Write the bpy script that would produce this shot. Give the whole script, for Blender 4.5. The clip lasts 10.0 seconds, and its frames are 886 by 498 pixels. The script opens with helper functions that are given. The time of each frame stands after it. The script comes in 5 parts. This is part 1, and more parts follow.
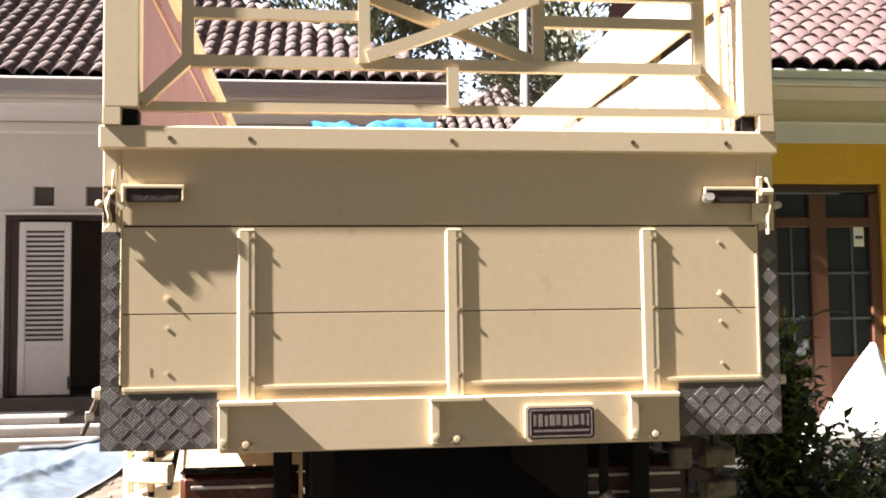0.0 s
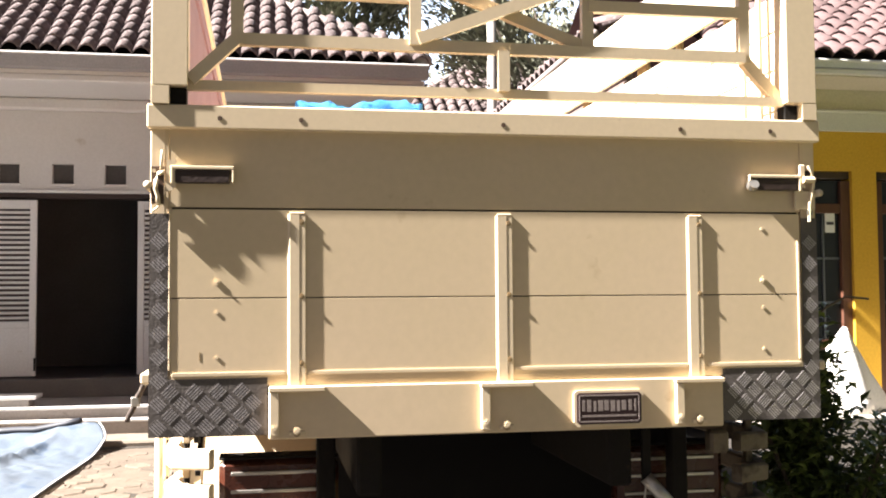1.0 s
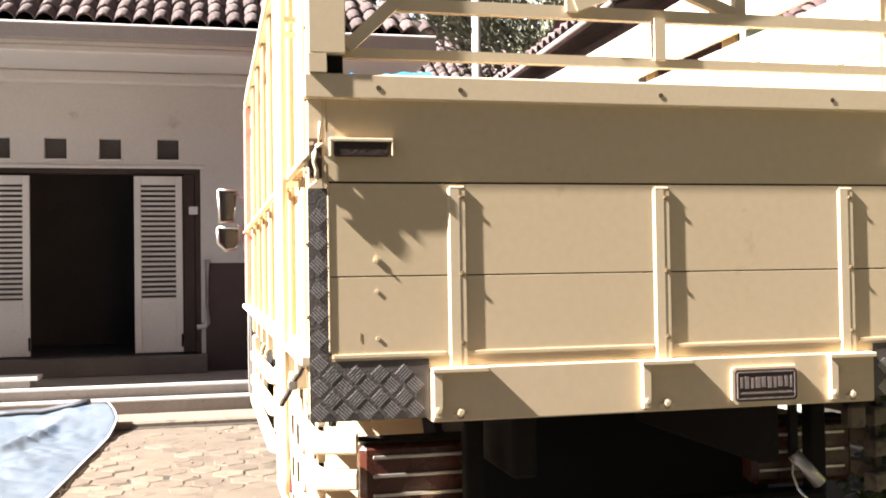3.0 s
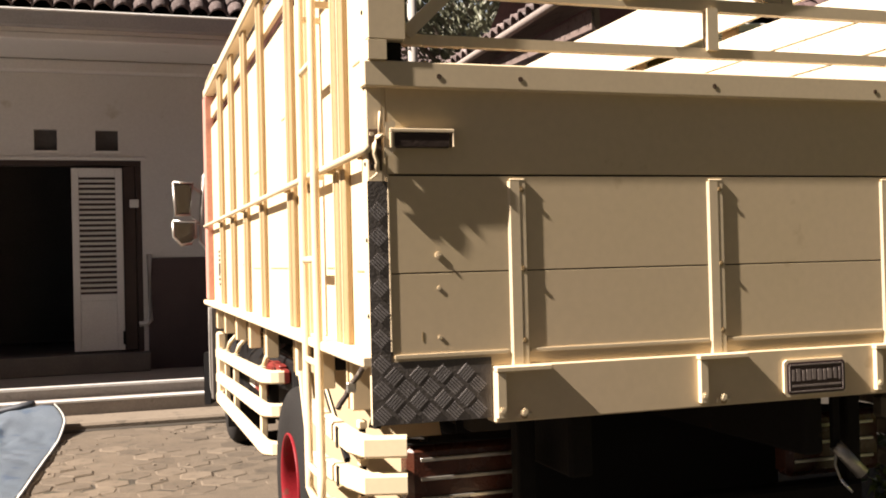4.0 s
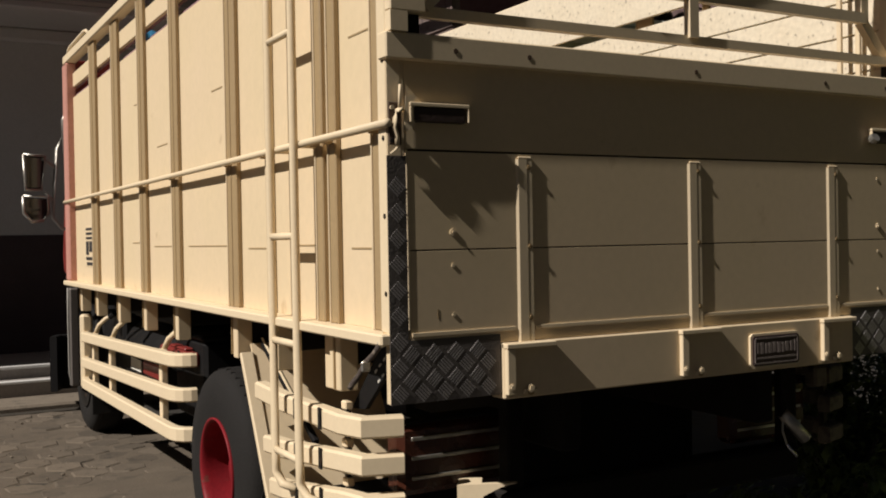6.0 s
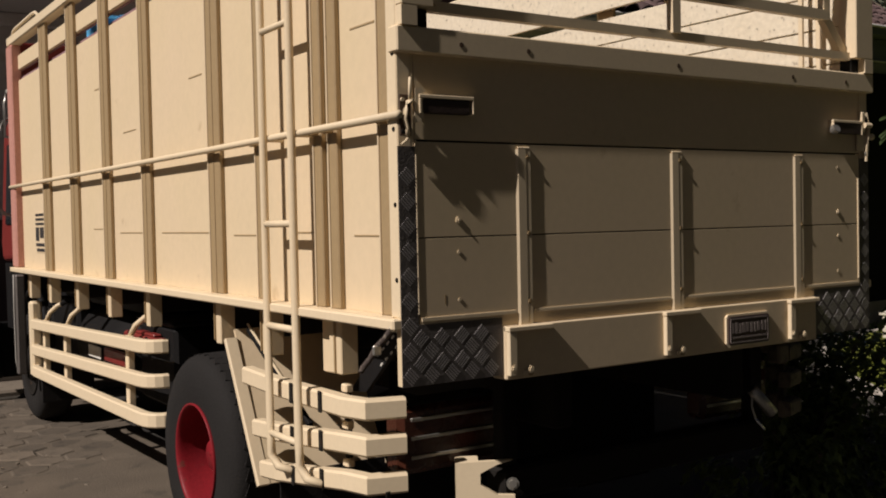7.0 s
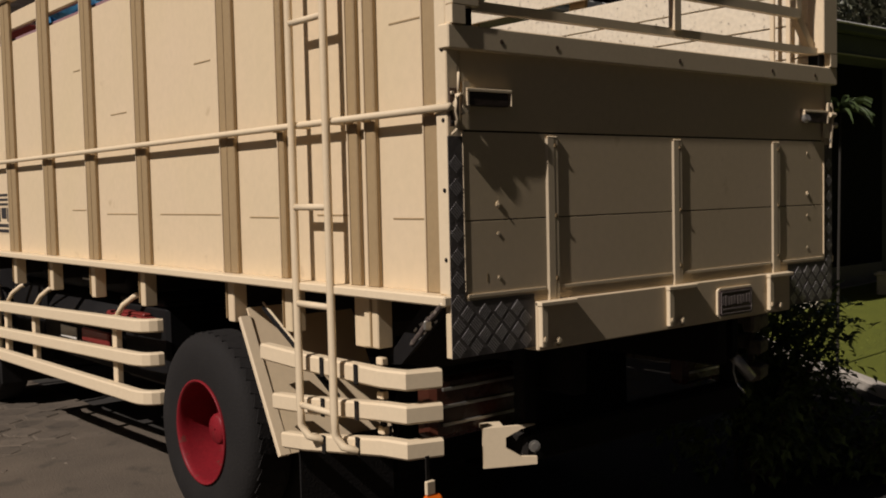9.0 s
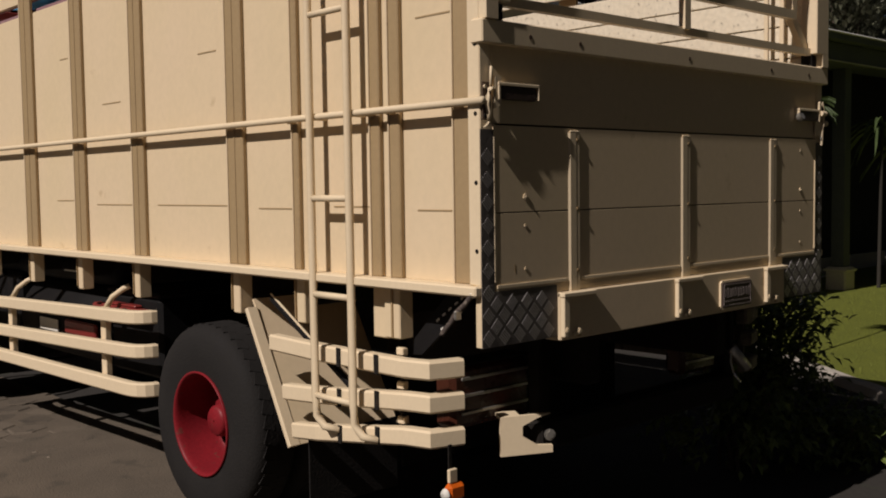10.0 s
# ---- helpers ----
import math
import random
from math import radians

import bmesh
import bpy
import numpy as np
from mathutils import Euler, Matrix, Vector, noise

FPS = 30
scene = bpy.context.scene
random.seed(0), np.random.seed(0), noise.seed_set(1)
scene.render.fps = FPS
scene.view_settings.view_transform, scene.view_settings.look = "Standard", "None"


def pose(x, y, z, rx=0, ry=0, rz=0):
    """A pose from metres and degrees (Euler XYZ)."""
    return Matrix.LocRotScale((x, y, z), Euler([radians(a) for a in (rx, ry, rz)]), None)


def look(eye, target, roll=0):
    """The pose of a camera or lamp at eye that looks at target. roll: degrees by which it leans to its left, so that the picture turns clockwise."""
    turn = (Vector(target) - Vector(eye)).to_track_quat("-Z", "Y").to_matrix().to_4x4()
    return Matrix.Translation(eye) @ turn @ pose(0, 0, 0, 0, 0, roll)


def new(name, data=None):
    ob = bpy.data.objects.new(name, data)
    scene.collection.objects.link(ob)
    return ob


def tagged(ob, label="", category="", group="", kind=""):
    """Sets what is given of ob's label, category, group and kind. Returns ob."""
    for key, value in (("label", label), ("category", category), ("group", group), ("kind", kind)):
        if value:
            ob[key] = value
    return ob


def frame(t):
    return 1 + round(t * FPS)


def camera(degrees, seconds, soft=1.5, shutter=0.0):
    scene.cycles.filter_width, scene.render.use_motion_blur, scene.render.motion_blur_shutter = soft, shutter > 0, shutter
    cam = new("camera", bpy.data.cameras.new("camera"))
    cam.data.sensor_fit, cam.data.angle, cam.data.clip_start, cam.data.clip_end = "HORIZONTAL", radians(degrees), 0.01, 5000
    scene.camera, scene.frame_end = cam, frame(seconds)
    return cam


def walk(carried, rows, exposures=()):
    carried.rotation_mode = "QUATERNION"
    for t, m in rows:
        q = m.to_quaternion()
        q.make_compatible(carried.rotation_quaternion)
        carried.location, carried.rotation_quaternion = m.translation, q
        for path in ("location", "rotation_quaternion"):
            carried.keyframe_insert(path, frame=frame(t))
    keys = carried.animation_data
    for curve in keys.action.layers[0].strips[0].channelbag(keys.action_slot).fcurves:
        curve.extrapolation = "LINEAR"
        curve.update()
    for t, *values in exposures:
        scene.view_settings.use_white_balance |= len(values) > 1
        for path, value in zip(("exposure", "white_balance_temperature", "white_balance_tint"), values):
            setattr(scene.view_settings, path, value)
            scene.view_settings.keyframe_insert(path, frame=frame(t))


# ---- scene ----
cam = camera(47.5, 10.0, soft=1.9)
PATH = [
    (0, (-0.429, -3.203, 1.398), (-0.183, -1.222, 1.532), -0.7),
    (0.5, (-0.571, -3.187, 1.399), (-0.275, -1.213, 1.517), -0.5),
    (1, (-0.754, -3.133, 1.413), (-0.403, -1.167, 1.509), -0.4),
    (1.5, (-0.912, -3.092, 1.4), (-0.539, -1.129, 1.492), -0.4),
    (2, (-1.063, -3.038, 1.4), (-0.666, -1.079, 1.479), -0.5),
    (2.5, (-1.205, -2.979, 1.42), (-0.789, -1.023, 1.476), -0.8),
    (2.7, (-1.267, -2.948, 1.421), (-0.839, -0.995, 1.472), -0.8),
    (3.8, (-1.668, -2.735, 1.455), (-1.099, -0.818, 1.478), -1.3),
    (4, (-1.749, -2.685, 1.449), (-1.132, -0.782, 1.472), -1.4),
    (4.5, (-1.897, -2.599, 1.448), (-1.182, -0.732, 1.462), -1.6),
    (5, (-2.018, -2.534, 1.452), (-1.218, -0.701, 1.453), -1.4),
    (5.5, (-2.149, -2.472, 1.446), (-1.258, -0.681, 1.438), -1.1),
    (7, (-2.546, -2.379, 1.467), (-1.431, -0.719, 1.408), -1.2),
    (7.5, (-2.668, -2.392, 1.486), (-1.511, -0.762, 1.407), -1.2),
    (8, (-2.813, -2.357, 1.495), (-1.601, -0.769, 1.401), -1.2),
    (8.5, (-2.962, -2.306, 1.501), (-1.698, -0.759, 1.396), -1.2),
    (9, (-3.029, -2.308, 1.504), (-1.756, -0.769, 1.392), -1.3),
    (9.5, (-3.192, -2.216, 1.492), (-1.853, -0.735, 1.378), -0.8),
    (10, (-3.268, -2.159, 1.5), (-1.906, -0.7, 1.376), -0.8),
]

EXPOSURES = [(0, 2.86, 6350, 15), (2.7, 2.92, 6300, 15), (3.8, 1.92, 7000, 17), (4.5, 1.17, 7050, 17), (5.0, 0.62, 6750, 13), (5.7, 0.16, 6500, 11), (7.0, -0.12, 6550, 16), (10.0, -0.40, 6550, 17)]
walk(cam, [(t, look(eye, target, roll)) for t, eye, target, roll in PATH], EXPOSURES)

# ---- light ----
SUN_FROM = Vector((-4.5, -0.36, 4.35)).normalized()
world = bpy.data.worlds.new("sky")
scene.world = world
world.use_nodes = True
wn = world.node_tree.nodes
sky = wn.new("ShaderNodeTexSky")
sky.sky_type = "NISHITA"
sky.sun_disc = False
sky.dust_density, sky.air_density = 3.5, 1.0
sky.sun_elevation = math.asin(SUN_FROM.z)
sky.sun_rotation = math.atan2(SUN_FROM.x, SUN_FROM.y)
wn["Background"].inputs["Strength"].default_value = 0.008
world.node_tree.links.new(sky.outputs["Color"], wn["Background"].inputs["Color"])
sun_data = bpy.data.lights.new("sun", "SUN")
sun_data.energy, sun_data.angle, sun_data.color = 5.0, radians(0.55), (1.0, 0.945, 0.86)
sun = new("sun", sun_data)
sun.matrix_world = look(SUN_FROM * 40, (0, 0, 0))


# ---- materials ----
def material(name, colour, other=None, rough=0.6, metal=0.0, scale=6.0, fine=60.0, bump=0.15, stain=None, stain_at=0.62, stain_scale=2.3,
             by_piece=0.0, by_island=0.0, spec=0.4, streak=1.0, stretch=(1, 1, 1), bump_size=0.01):
    """Two scales of noise between two tones, a stain of its own shape, and a fine relief."""
    m = bpy.data.materials.new(name)
    m.use_nodes = True
    t = m.node_tree
    n, l = t.nodes, t.links
    b = n["Principled BSDF"]
    b.inputs["Roughness"].default_value, b.inputs["Metallic"].default_value = rough, metal
    b.inputs["Specular IOR Level"].default_value = spec
    at = n.new("ShaderNodeTexCoord")
    mp = n.new("ShaderNodeMapping")
    mp.inputs["Scale"].default_value = stretch
    l.new(at.outputs["Object"], mp.inputs["Vector"])

    def noise_at(s, detail=4.0):
        k = n.new("ShaderNodeTexNoise")
        k.inputs["Scale"].default_value, k.inputs["Detail"].default_value = s, detail
        l.new(mp.outputs["Vector"], k.inputs["Vector"])
        return k

    def mix(fac, a, c, kind="MIX"):
        k = n.new("ShaderNodeMix")
        k.data_type, k.blend_type = "RGBA", kind
        for socket, value in ((k.inputs["Factor"], fac), (k.inputs["A"], a), (k.inputs["B"], c)):
            if isinstance(value, (int, float)):
                socket.default_value = value
            elif isinstance(value, tuple):
                socket.default_value = (*value, 1)
            else:
                l.new(value, socket)
        return k.outputs["Result"]

    other = other or tuple(0.8 * c for c in colour)
    large, small = noise_at(scale), noise_at(fine, 6.0)
    col = mix(large.outputs["Fac"], colour, other)
    soft = n.new("ShaderNodeMapRange")
    soft.inputs["From Min"].default_value, soft.inputs["From Max"].default_value = 0.3, 0.75
    soft.inputs["To Max"].default_value = 0.35 * streak
    l.new(small.outputs["Fac"], soft.inputs["Value"])
    col = mix(soft.outputs["Result"], col, tuple(0.55 * c for c in other))
    if stain:
        spot = noise_at(scale * stain_scale, 8.0)
        edge = n.new("ShaderNodeMapRange")
        edge.inputs["From Min"].default_value, edge.inputs["From Max"].default_value = stain_at, stain_at + 0.08
        edge.inputs["To Max"].default_value = 0.7
        l.new(spot.outputs["Fac"], edge.inputs["Value"])
        col = mix(edge.outputs["Result"], col, stain)
    for amount, node, socket in ((by_piece, "ShaderNodeObjectInfo", "Random"), (by_island, "ShaderNodeNewGeometry", "Random Per Island")):
        if amount:
            k = n.new(node)
            r = n.new("ShaderNodeMapRange")
            r.inputs["To Min"].default_value, r.inputs["To Max"].default_value = 1 - amount, 1 + amount
            l.new(k.outputs[socket], r.inputs["Value"])
            hsv = n.new("ShaderNodeHueSaturation")
            l.new(r.outputs["Result"], hsv.inputs["Value"])
            l.new(col, hsv.inputs["Color"])
            col = hsv.outputs["Color"]
    l.new(col, b.inputs["Base Color"])
    rr = n.new("ShaderNodeMapRange")
    rr.inputs["To Min"].default_value, rr.inputs["To Max"].default_value = max(0.05, rough - 0.12), min(1, rough + 0.15)
    l.new(large.outputs["Fac"], rr.inputs["Value"])
    l.new(rr.outputs["Result"], b.inputs["Roughness"])
    if bump:
        k = n.new("ShaderNodeBump")
        k.inputs["Strength"].default_value, k.inputs["Distance"].default_value = bump, bump_size
        l.new(small.outputs["Fac"], k.inputs["Height"])
        l.new(k.outputs["Normal"], b.inputs["Normal"])
    return m


CREAM = material("cream_paint", (0.71, 0.56, 0.388), (0.645, 0.522, 0.325), 0.6, scale=2.2, fine=35, bump=0.004, stain=(0.42, 0.30, 0.17), stain_at=0.68, streak=0.35, spec=0.15)
CREAM_TRIM = material("cream_trim_paint", (0.74, 0.61, 0.42), (0.68, 0.55, 0.37), 0.5, scale=5, fine=60, bump=0.005, stain=(0.30, 0.2, 0.12), stain_at=0.72, streak=0.35, spec=0.25)
# darker copy of the faded pink: the left lining's shade is in the colour
LINING = material("shaded_pink_boards", (0.29, 0.165, 0.18), (0.235, 0.13, 0.145), 0.75, scale=4, fine=50, bump=0.15, stain=(0.17, 0.09, 0.08), stain_at=0.66)
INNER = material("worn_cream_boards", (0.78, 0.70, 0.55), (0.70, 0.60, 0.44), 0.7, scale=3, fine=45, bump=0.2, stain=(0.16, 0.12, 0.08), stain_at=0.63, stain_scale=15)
# shaded copy of the cream for the right-hand rear bars
CREAM_SHADED = material("shaded_cream_paint", (0.22, 0.175, 0.12), (0.14, 0.11, 0.075), 0.7, scale=6, fine=60, bump=0.1, stain=(0.05, 0.04, 0.03), stain_at=0.52)
TRUNK = material("dark_palm_stem", (0.035, 0.03, 0.022), (0.022, 0.019, 0.015), 0.9, scale=9, fine=60, bump=0.3)
BOLT = material("rusty_bolt", (0.13, 0.08, 0.05), (0.08, 0.05, 0.032), 0.6, scale=30, fine=120, bump=0.1)
TAN = material("tan_paint", (0.385, 0.275, 0.148), (0.315, 0.222, 0.115), 0.55, scale=4, fine=50, bump=0.08, streak=0.5)
PINK = material("faded_pink_primer", (0.55, 0.27, 0.22), (0.47, 0.22, 0.17), 0.75, scale=4, fine=50, bump=0.15, stain=(0.28, 0.13, 0.09), stain_at=0.68)
RED = material("red_cab_paint", (0.24, 0.035, 0.03), (0.18, 0.026, 0.022), 0.35, scale=3, fine=70, bump=0.03)
RIM_RED = material("red_wheel_paint", (0.27, 0.016, 0.022), (0.17, 0.011, 0.016), 0.45, spec=0.2, scale=9, fine=80, bump=0.08, stain=(0.12, 0.04, 0.03), stain_at=0.6)
# wheel red darkened to carry the shadow deep in the dish
RIM_SHADED = material("shaded_red_wheel_paint", (0.055, 0.009, 0.010), (0.03, 0.009, 0.009), 0.6, scale=14, fine=90, bump=0.15, stain=(0.02, 0.017, 0.015), stain_at=0.5)
ORANGE = material("orange_lamp_lens", (0.75, 0.16, 0.012), (0.62, 0.10, 0.01), 0.2, scale=12, fine=160, bump=0.1)
STEP_TILE = material("pale_step_tile", (0.38, 0.35, 0.325), (0.29, 0.265, 0.245), 0.55, scale=4, fine=50, bump=0.1, stain=(0.2, 0.18, 0.16), stain_at=0.62)
LENS_RED = material("dark_red_lamp_lens", (0.085, 0.026, 0.014), (0.045, 0.014, 0.009), 0.25, scale=12, fine=160, bump=0.2)
RUBBER = material("black_rubber", (0.0125, 0.0115, 0.0112), (0.021, 0.019, 0.0175), 0.85, scale=8, fine=90, bump=0.25, spec=0.2)
TREAD = material("worn_tread_ribs", (0.52, 0.485, 0.48), (0.36, 0.335, 0.325), 0.38, 0.5, scale=20, fine=120, bump=0.1)
CHECKER = material("dull_checker_plate", (0.15, 0.132, 0.12), (0.10, 0.088, 0.08), 0.58, 0.12, spec=0.25, scale=14, fine=120, bump=0.15)
STEEL = material("dark_oily_steel", (0.014, 0.013, 0.0125), (0.022, 0.019, 0.016), 0.85, 0.0, spec=0.08, scale=7, fine=80, bump=0.25, stain=(0.045, 0.028, 0.018), stain_at=0.66)
BRIGHT = material("scuffed_bright_steel", (0.62, 0.60, 0.55), (0.4, 0.37, 0.32), 0.35, 0.8, scale=14, fine=150, bump=0.12)
CHROME = material("chrome", (0.75, 0.75, 0.76), (0.66, 0.66, 0.68), 0.08, 1.0, scale=6, fine=90, bump=0.0)
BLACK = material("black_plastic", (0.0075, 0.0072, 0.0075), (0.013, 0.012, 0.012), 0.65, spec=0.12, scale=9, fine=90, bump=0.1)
WHITE_MARK = material("white_marking", (0.75, 0.73, 0.68), (0.6, 0.57, 0.5), 0.6, scale=20, fine=120, bump=0.05)
PLATE_MARK = material("dull_plate_marks", (0.30, 0.25, 0.225), (0.19, 0.155, 0.14), 0.6, scale=30, fine=120, bump=0.05)
PLATE_RED = material("dark_maroon_plate", (0.075, 0.04, 0.042), (0.045, 0.026, 0.028), 0.5, scale=20, fine=100, bump=0.08)
WALL_GREY = material("weathered_white_wall", (0.60, 0.585, 0.56), (0.53, 0.515, 0.495), 0.85, scale=1.3, fine=40, streak=0.5, bump=0.06, stain=(0.40, 0.36, 0.30), stain_at=0.66)
WHITE_WOOD = material("white_shutter_paint", (0.68, 0.67, 0.65), (0.6, 0.59, 0.57), 0.6, scale=4, fine=70, bump=0.1, stain=(0.4, 0.36, 0.3), stain_at=0.7)
FRAME_DARK = material("dark_brown_frame", (0.055, 0.035, 0.028), (0.035, 0.022, 0.018), 0.55, scale=5, fine=60, bump=0.15)
DADO = material("dark_painted_dado", (0.075, 0.05, 0.05), (0.055, 0.038, 0.038), 0.6, scale=3, fine=60, bump=0.1)
# indoor dimness is put into this colour, for rooms and vent backs
ROOM = material("shade_toned_room_plaster", (0.12, 0.11, 0.105), (0.09, 0.082, 0.078), 0.9, scale=2, fine=30, bump=0.1)
FLOOR_TILE = material("dull_porch_floor", (0.16, 0.14, 0.125), (0.11, 0.098, 0.09), 0.5, scale=5, fine=50, bump=0.1)
CONCRETE = material("worn_pale_concrete", (0.46, 0.42, 0.36), (0.36, 0.32, 0.27), 0.88, scale=3, fine=60, bump=0.4, stain=(0.2, 0.18, 0.15), stain_at=0.62)
EDGING = material("worn_brown_concrete", (0.21, 0.172, 0.13), (0.145, 0.118, 0.09), 0.92, scale=4, fine=60, bump=0.5, stain=(0.08, 0.068, 0.052), stain_at=0.6)
GUTTER = material("grey_gutter_metal", (0.38, 0.365, 0.36), (0.29, 0.28, 0.275), 0.55, 0.2, scale=3, fine=60, bump=0.1)
TILE_BROWN = material("weathered_clay_tile", (0.14, 0.104, 0.10), (0.08, 0.058, 0.055), 0.85, scale=9, fine=60, bump=0.35, stain=(0.25, 0.22, 0.212), stain_at=0.55, by_piece=0.3, by_island=0.3)
TILE_PINK = material("faded_red_clay_tile", (0.16, 0.104, 0.10), (0.11, 0.07, 0.068), 0.85, scale=8, fine=60, bump=0.3, stain=(0.16, 0.09, 0.08), stain_at=0.62, by_piece=0.2, by_island=0.2)
RIDGE = material("weathered_ridge_mortar", (0.34, 0.29, 0.26), (0.22, 0.18, 0.165), 0.9, scale=6, fine=40, bump=0.3)
YELLOW = material("ochre_yellow_wall", (0.66, 0.39, 0.035), (0.60, 0.34, 0.028), 0.8, scale=1.5, fine=40, bump=0.15, stain=(0.42, 0.24, 0.04), stain_at=0.7)
PALE_WALL = material("pale_cornice_plaster", (0.60, 0.55, 0.45), (0.52, 0.47, 0.38), 0.85, scale=2, fine=40, bump=0.15)
WOOD_RED = material("reddish_brown_wood", (0.12, 0.05, 0.028), (0.075, 0.03, 0.017), 0.5, scale=4, fine=40, bump=0.15, stretch=(6, 6, 1))
PAVER = material("worn_paving_stone", (0.142, 0.113, 0.084), (0.10, 0.079, 0.058), 0.9, scale=5, fine=70, bump=0.45, stain=(0.06, 0.05, 0.038), stain_at=0.58, by_piece=0.24, by_island=0.24)
# earth colour kept near black to give the shade round the truck
EARTH = material("shade_dark_sandy_earth", (0.036, 0.031, 0.026), (0.024, 0.021, 0.018), 0.95, scale=1.5, fine=30, bump=0.5, stain=(0.03, 0.034, 0.02), stain_at=0.6)
GRASS = material("lawn_turf", (0.16, 0.175, 0.016), (0.12, 0.14, 0.013), 0.9, scale=3, fine=140, bump=0.7, bump_size=0.03)
BLADE = material("grass_blade", (0.18, 0.20, 0.022), (0.13, 0.155, 0.018), 0.7, scale=3, fine=30, bump=0, by_island=0.35)
LEAF = material("glossy_green_leaf", (0.135, 0.165, 0.04), (0.085, 0.12, 0.028), 0.42, scale=8, fine=60, bump=0.1, by_island=0.5)
LEAF_TREE = material("tree_leaf", (0.16, 0.165, 0.11), (0.10, 0.105, 0.07), 0.5, scale=4, fine=50, bump=0.1, by_island=0.55)
PALM = material("palm_leaf", (0.09, 0.12, 0.045), (0.05, 0.08, 0.028), 0.45, scale=4, fine=50, bump=0.1, by_island=0.3)
BARK = material("grey_brown_bark", (0.17, 0.135, 0.10), (0.11, 0.085, 0.065), 0.9, scale=6, fine=50, bump=0.7, stretch=(3, 3, 0.6))
TARP_PALE = material("pale_blue_tarpaulin", (0.18, 0.235, 0.30), (0.235, 0.275, 0.325), 0.45, scale=2.5, fine=50, bump=0.08, stain=(0.10, 0.155, 0.245), stain_at=0.6)
STRAP = material("faded_brown_strap", (0.085, 0.062, 0.05), (0.05, 0.038, 0.032), 0.8, scale=30, fine=120, bump=0.3, stain=(0.22, 0.18, 0.14), stain_at=0.56)
TARP_EDGE = material("dark_tarpaulin_hem", (0.035, 0.04, 0.05), (0.05, 0.055, 0.065), 0.6, scale=8, fine=60, bump=0.2)
TARP_BLUE = material("bright_blue_plastic", (0.05, 0.31, 0.60), (0.16, 0.47, 0.70), 0.4, scale=5, fine=50, bump=0.2, stain=(0.03, 0.14, 0.42), stain_at=0.56)
CLOTH = material("white_sheet", (0.80, 0.78, 0.73), (0.72, 0.70, 0.65), 0.8, scale=3, fine=60, bump=0.2)
PAPER = material("white_paper", (0.78, 0.77, 0.74), (0.7, 0.69, 0.66), 0.8, scale=6, fine=80, bump=0.02)
INK = material("dark_print", (0.03, 0.028, 0.028), (0.045, 0.04, 0.04), 0.6, scale=20, fine=100, bump=0)
WOOD_RAFTER = material("dusty_brown_boards", (0.20, 0.148, 0.132), (0.125, 0.092, 0.082), 0.8, scale=5, fine=50, bump=0.3, stain=(0.06, 0.045, 0.04), stain_at=0.57)
COLUMN = material("grey_column_paint", (0.10, 0.11, 0.115), (0.075, 0.083, 0.09), 0.75, scale=3, fine=40, bump=0.15)
POLE = material("grey_pole", (0.42, 0.40, 0.36), (0.34, 0.32, 0.29), 0.7, scale=3, fine=40, bump=0.15)
JOINT = material("sandy_joint", (0.05, 0.04, 0.03), (0.03, 0.025, 0.018), 0.95, scale=4, fine=60, bump=0.4, stain=(0.05, 0.05, 0.03), stain_at=0.6)
SAND = material("trodden_sand", (0.15, 0.118, 0.086), (0.08, 0.063, 0.046), 0.95, scale=2.6, fine=80, bump=0.5, stain=(0.06, 0.05, 0.037), stain_at=0.6, stain_scale=1.7)
ADDED_WALL = material("added_wall_plaster", (0.20, 0.18, 0.155), (0.15, 0.135, 0.115), 0.9, scale=1, fine=30, bump=0.3)

GLASS = bpy.data.materials.new("window_glass")
GLASS.use_nodes = True
gb = GLASS.node_tree.nodes["Principled BSDF"]
gb.inputs["Base Color"].default_value = (0.02, 0.022, 0.025, 1)
gb.inputs["Roughness"].default_value = 0.06

HAZE = bpy.data.materials.new("hazy_sky")
HAZE.use_nodes = True
hb = HAZE.node_tree.nodes["Principled BSDF"]
hb.inputs["Base Color"].default_value = (0, 0, 0, 1)
hb.inputs["Roughness"].default_value = 1.0
hb.inputs["Emission Color"].default_value = (0.68, 0.82, 1.0, 1)
hb.inputs["Emission Strength"].default_value = 0.4

# ---- building helpers ----
OFFSET = {}


def thing(name, at, label, category, group="", kind=""):
    ob = new(name)
    ob.location = at
    ob.empty_display_size = 0.2
    OFFSET[ob] = Vector(at)
    return tagged(ob, label, category, group, kind)


def part(name, bm, mat, parent, label="", smooth=False, turn=None):
    """One mesh object under a thing or a part; bm is in world coordinates and is used up."""
    me = bpy.data.meshes.new(name)
    bm.normal_update()
    bm.to_mesh(me)
    bm.free()
    off = OFFSET.get(parent, Vector())
    me.transform(Matrix.Translation(-off))
    me.materials.append(mat)
    if smooth:
        for p in me.polygons:
            p.use_smooth = True
    ob = new(name, me)
    ob.parent = parent
    OFFSET[ob] = off
    if label:
        tagged(ob, label)
    return ob


def structure(name, bm, mat, label, category):
    ob = part(name, bm, mat, None)
    return tagged(ob, label, category, "", "structure")


def piece(name, me, parent, m):
    """An object of its own on a shared mesh, at the pose m in the world."""
    ob = new(name, me)
    ob.parent = parent
    ob.matrix_basis = Matrix.Translation(-OFFSET.get(parent, Vector())) @ m
    return ob


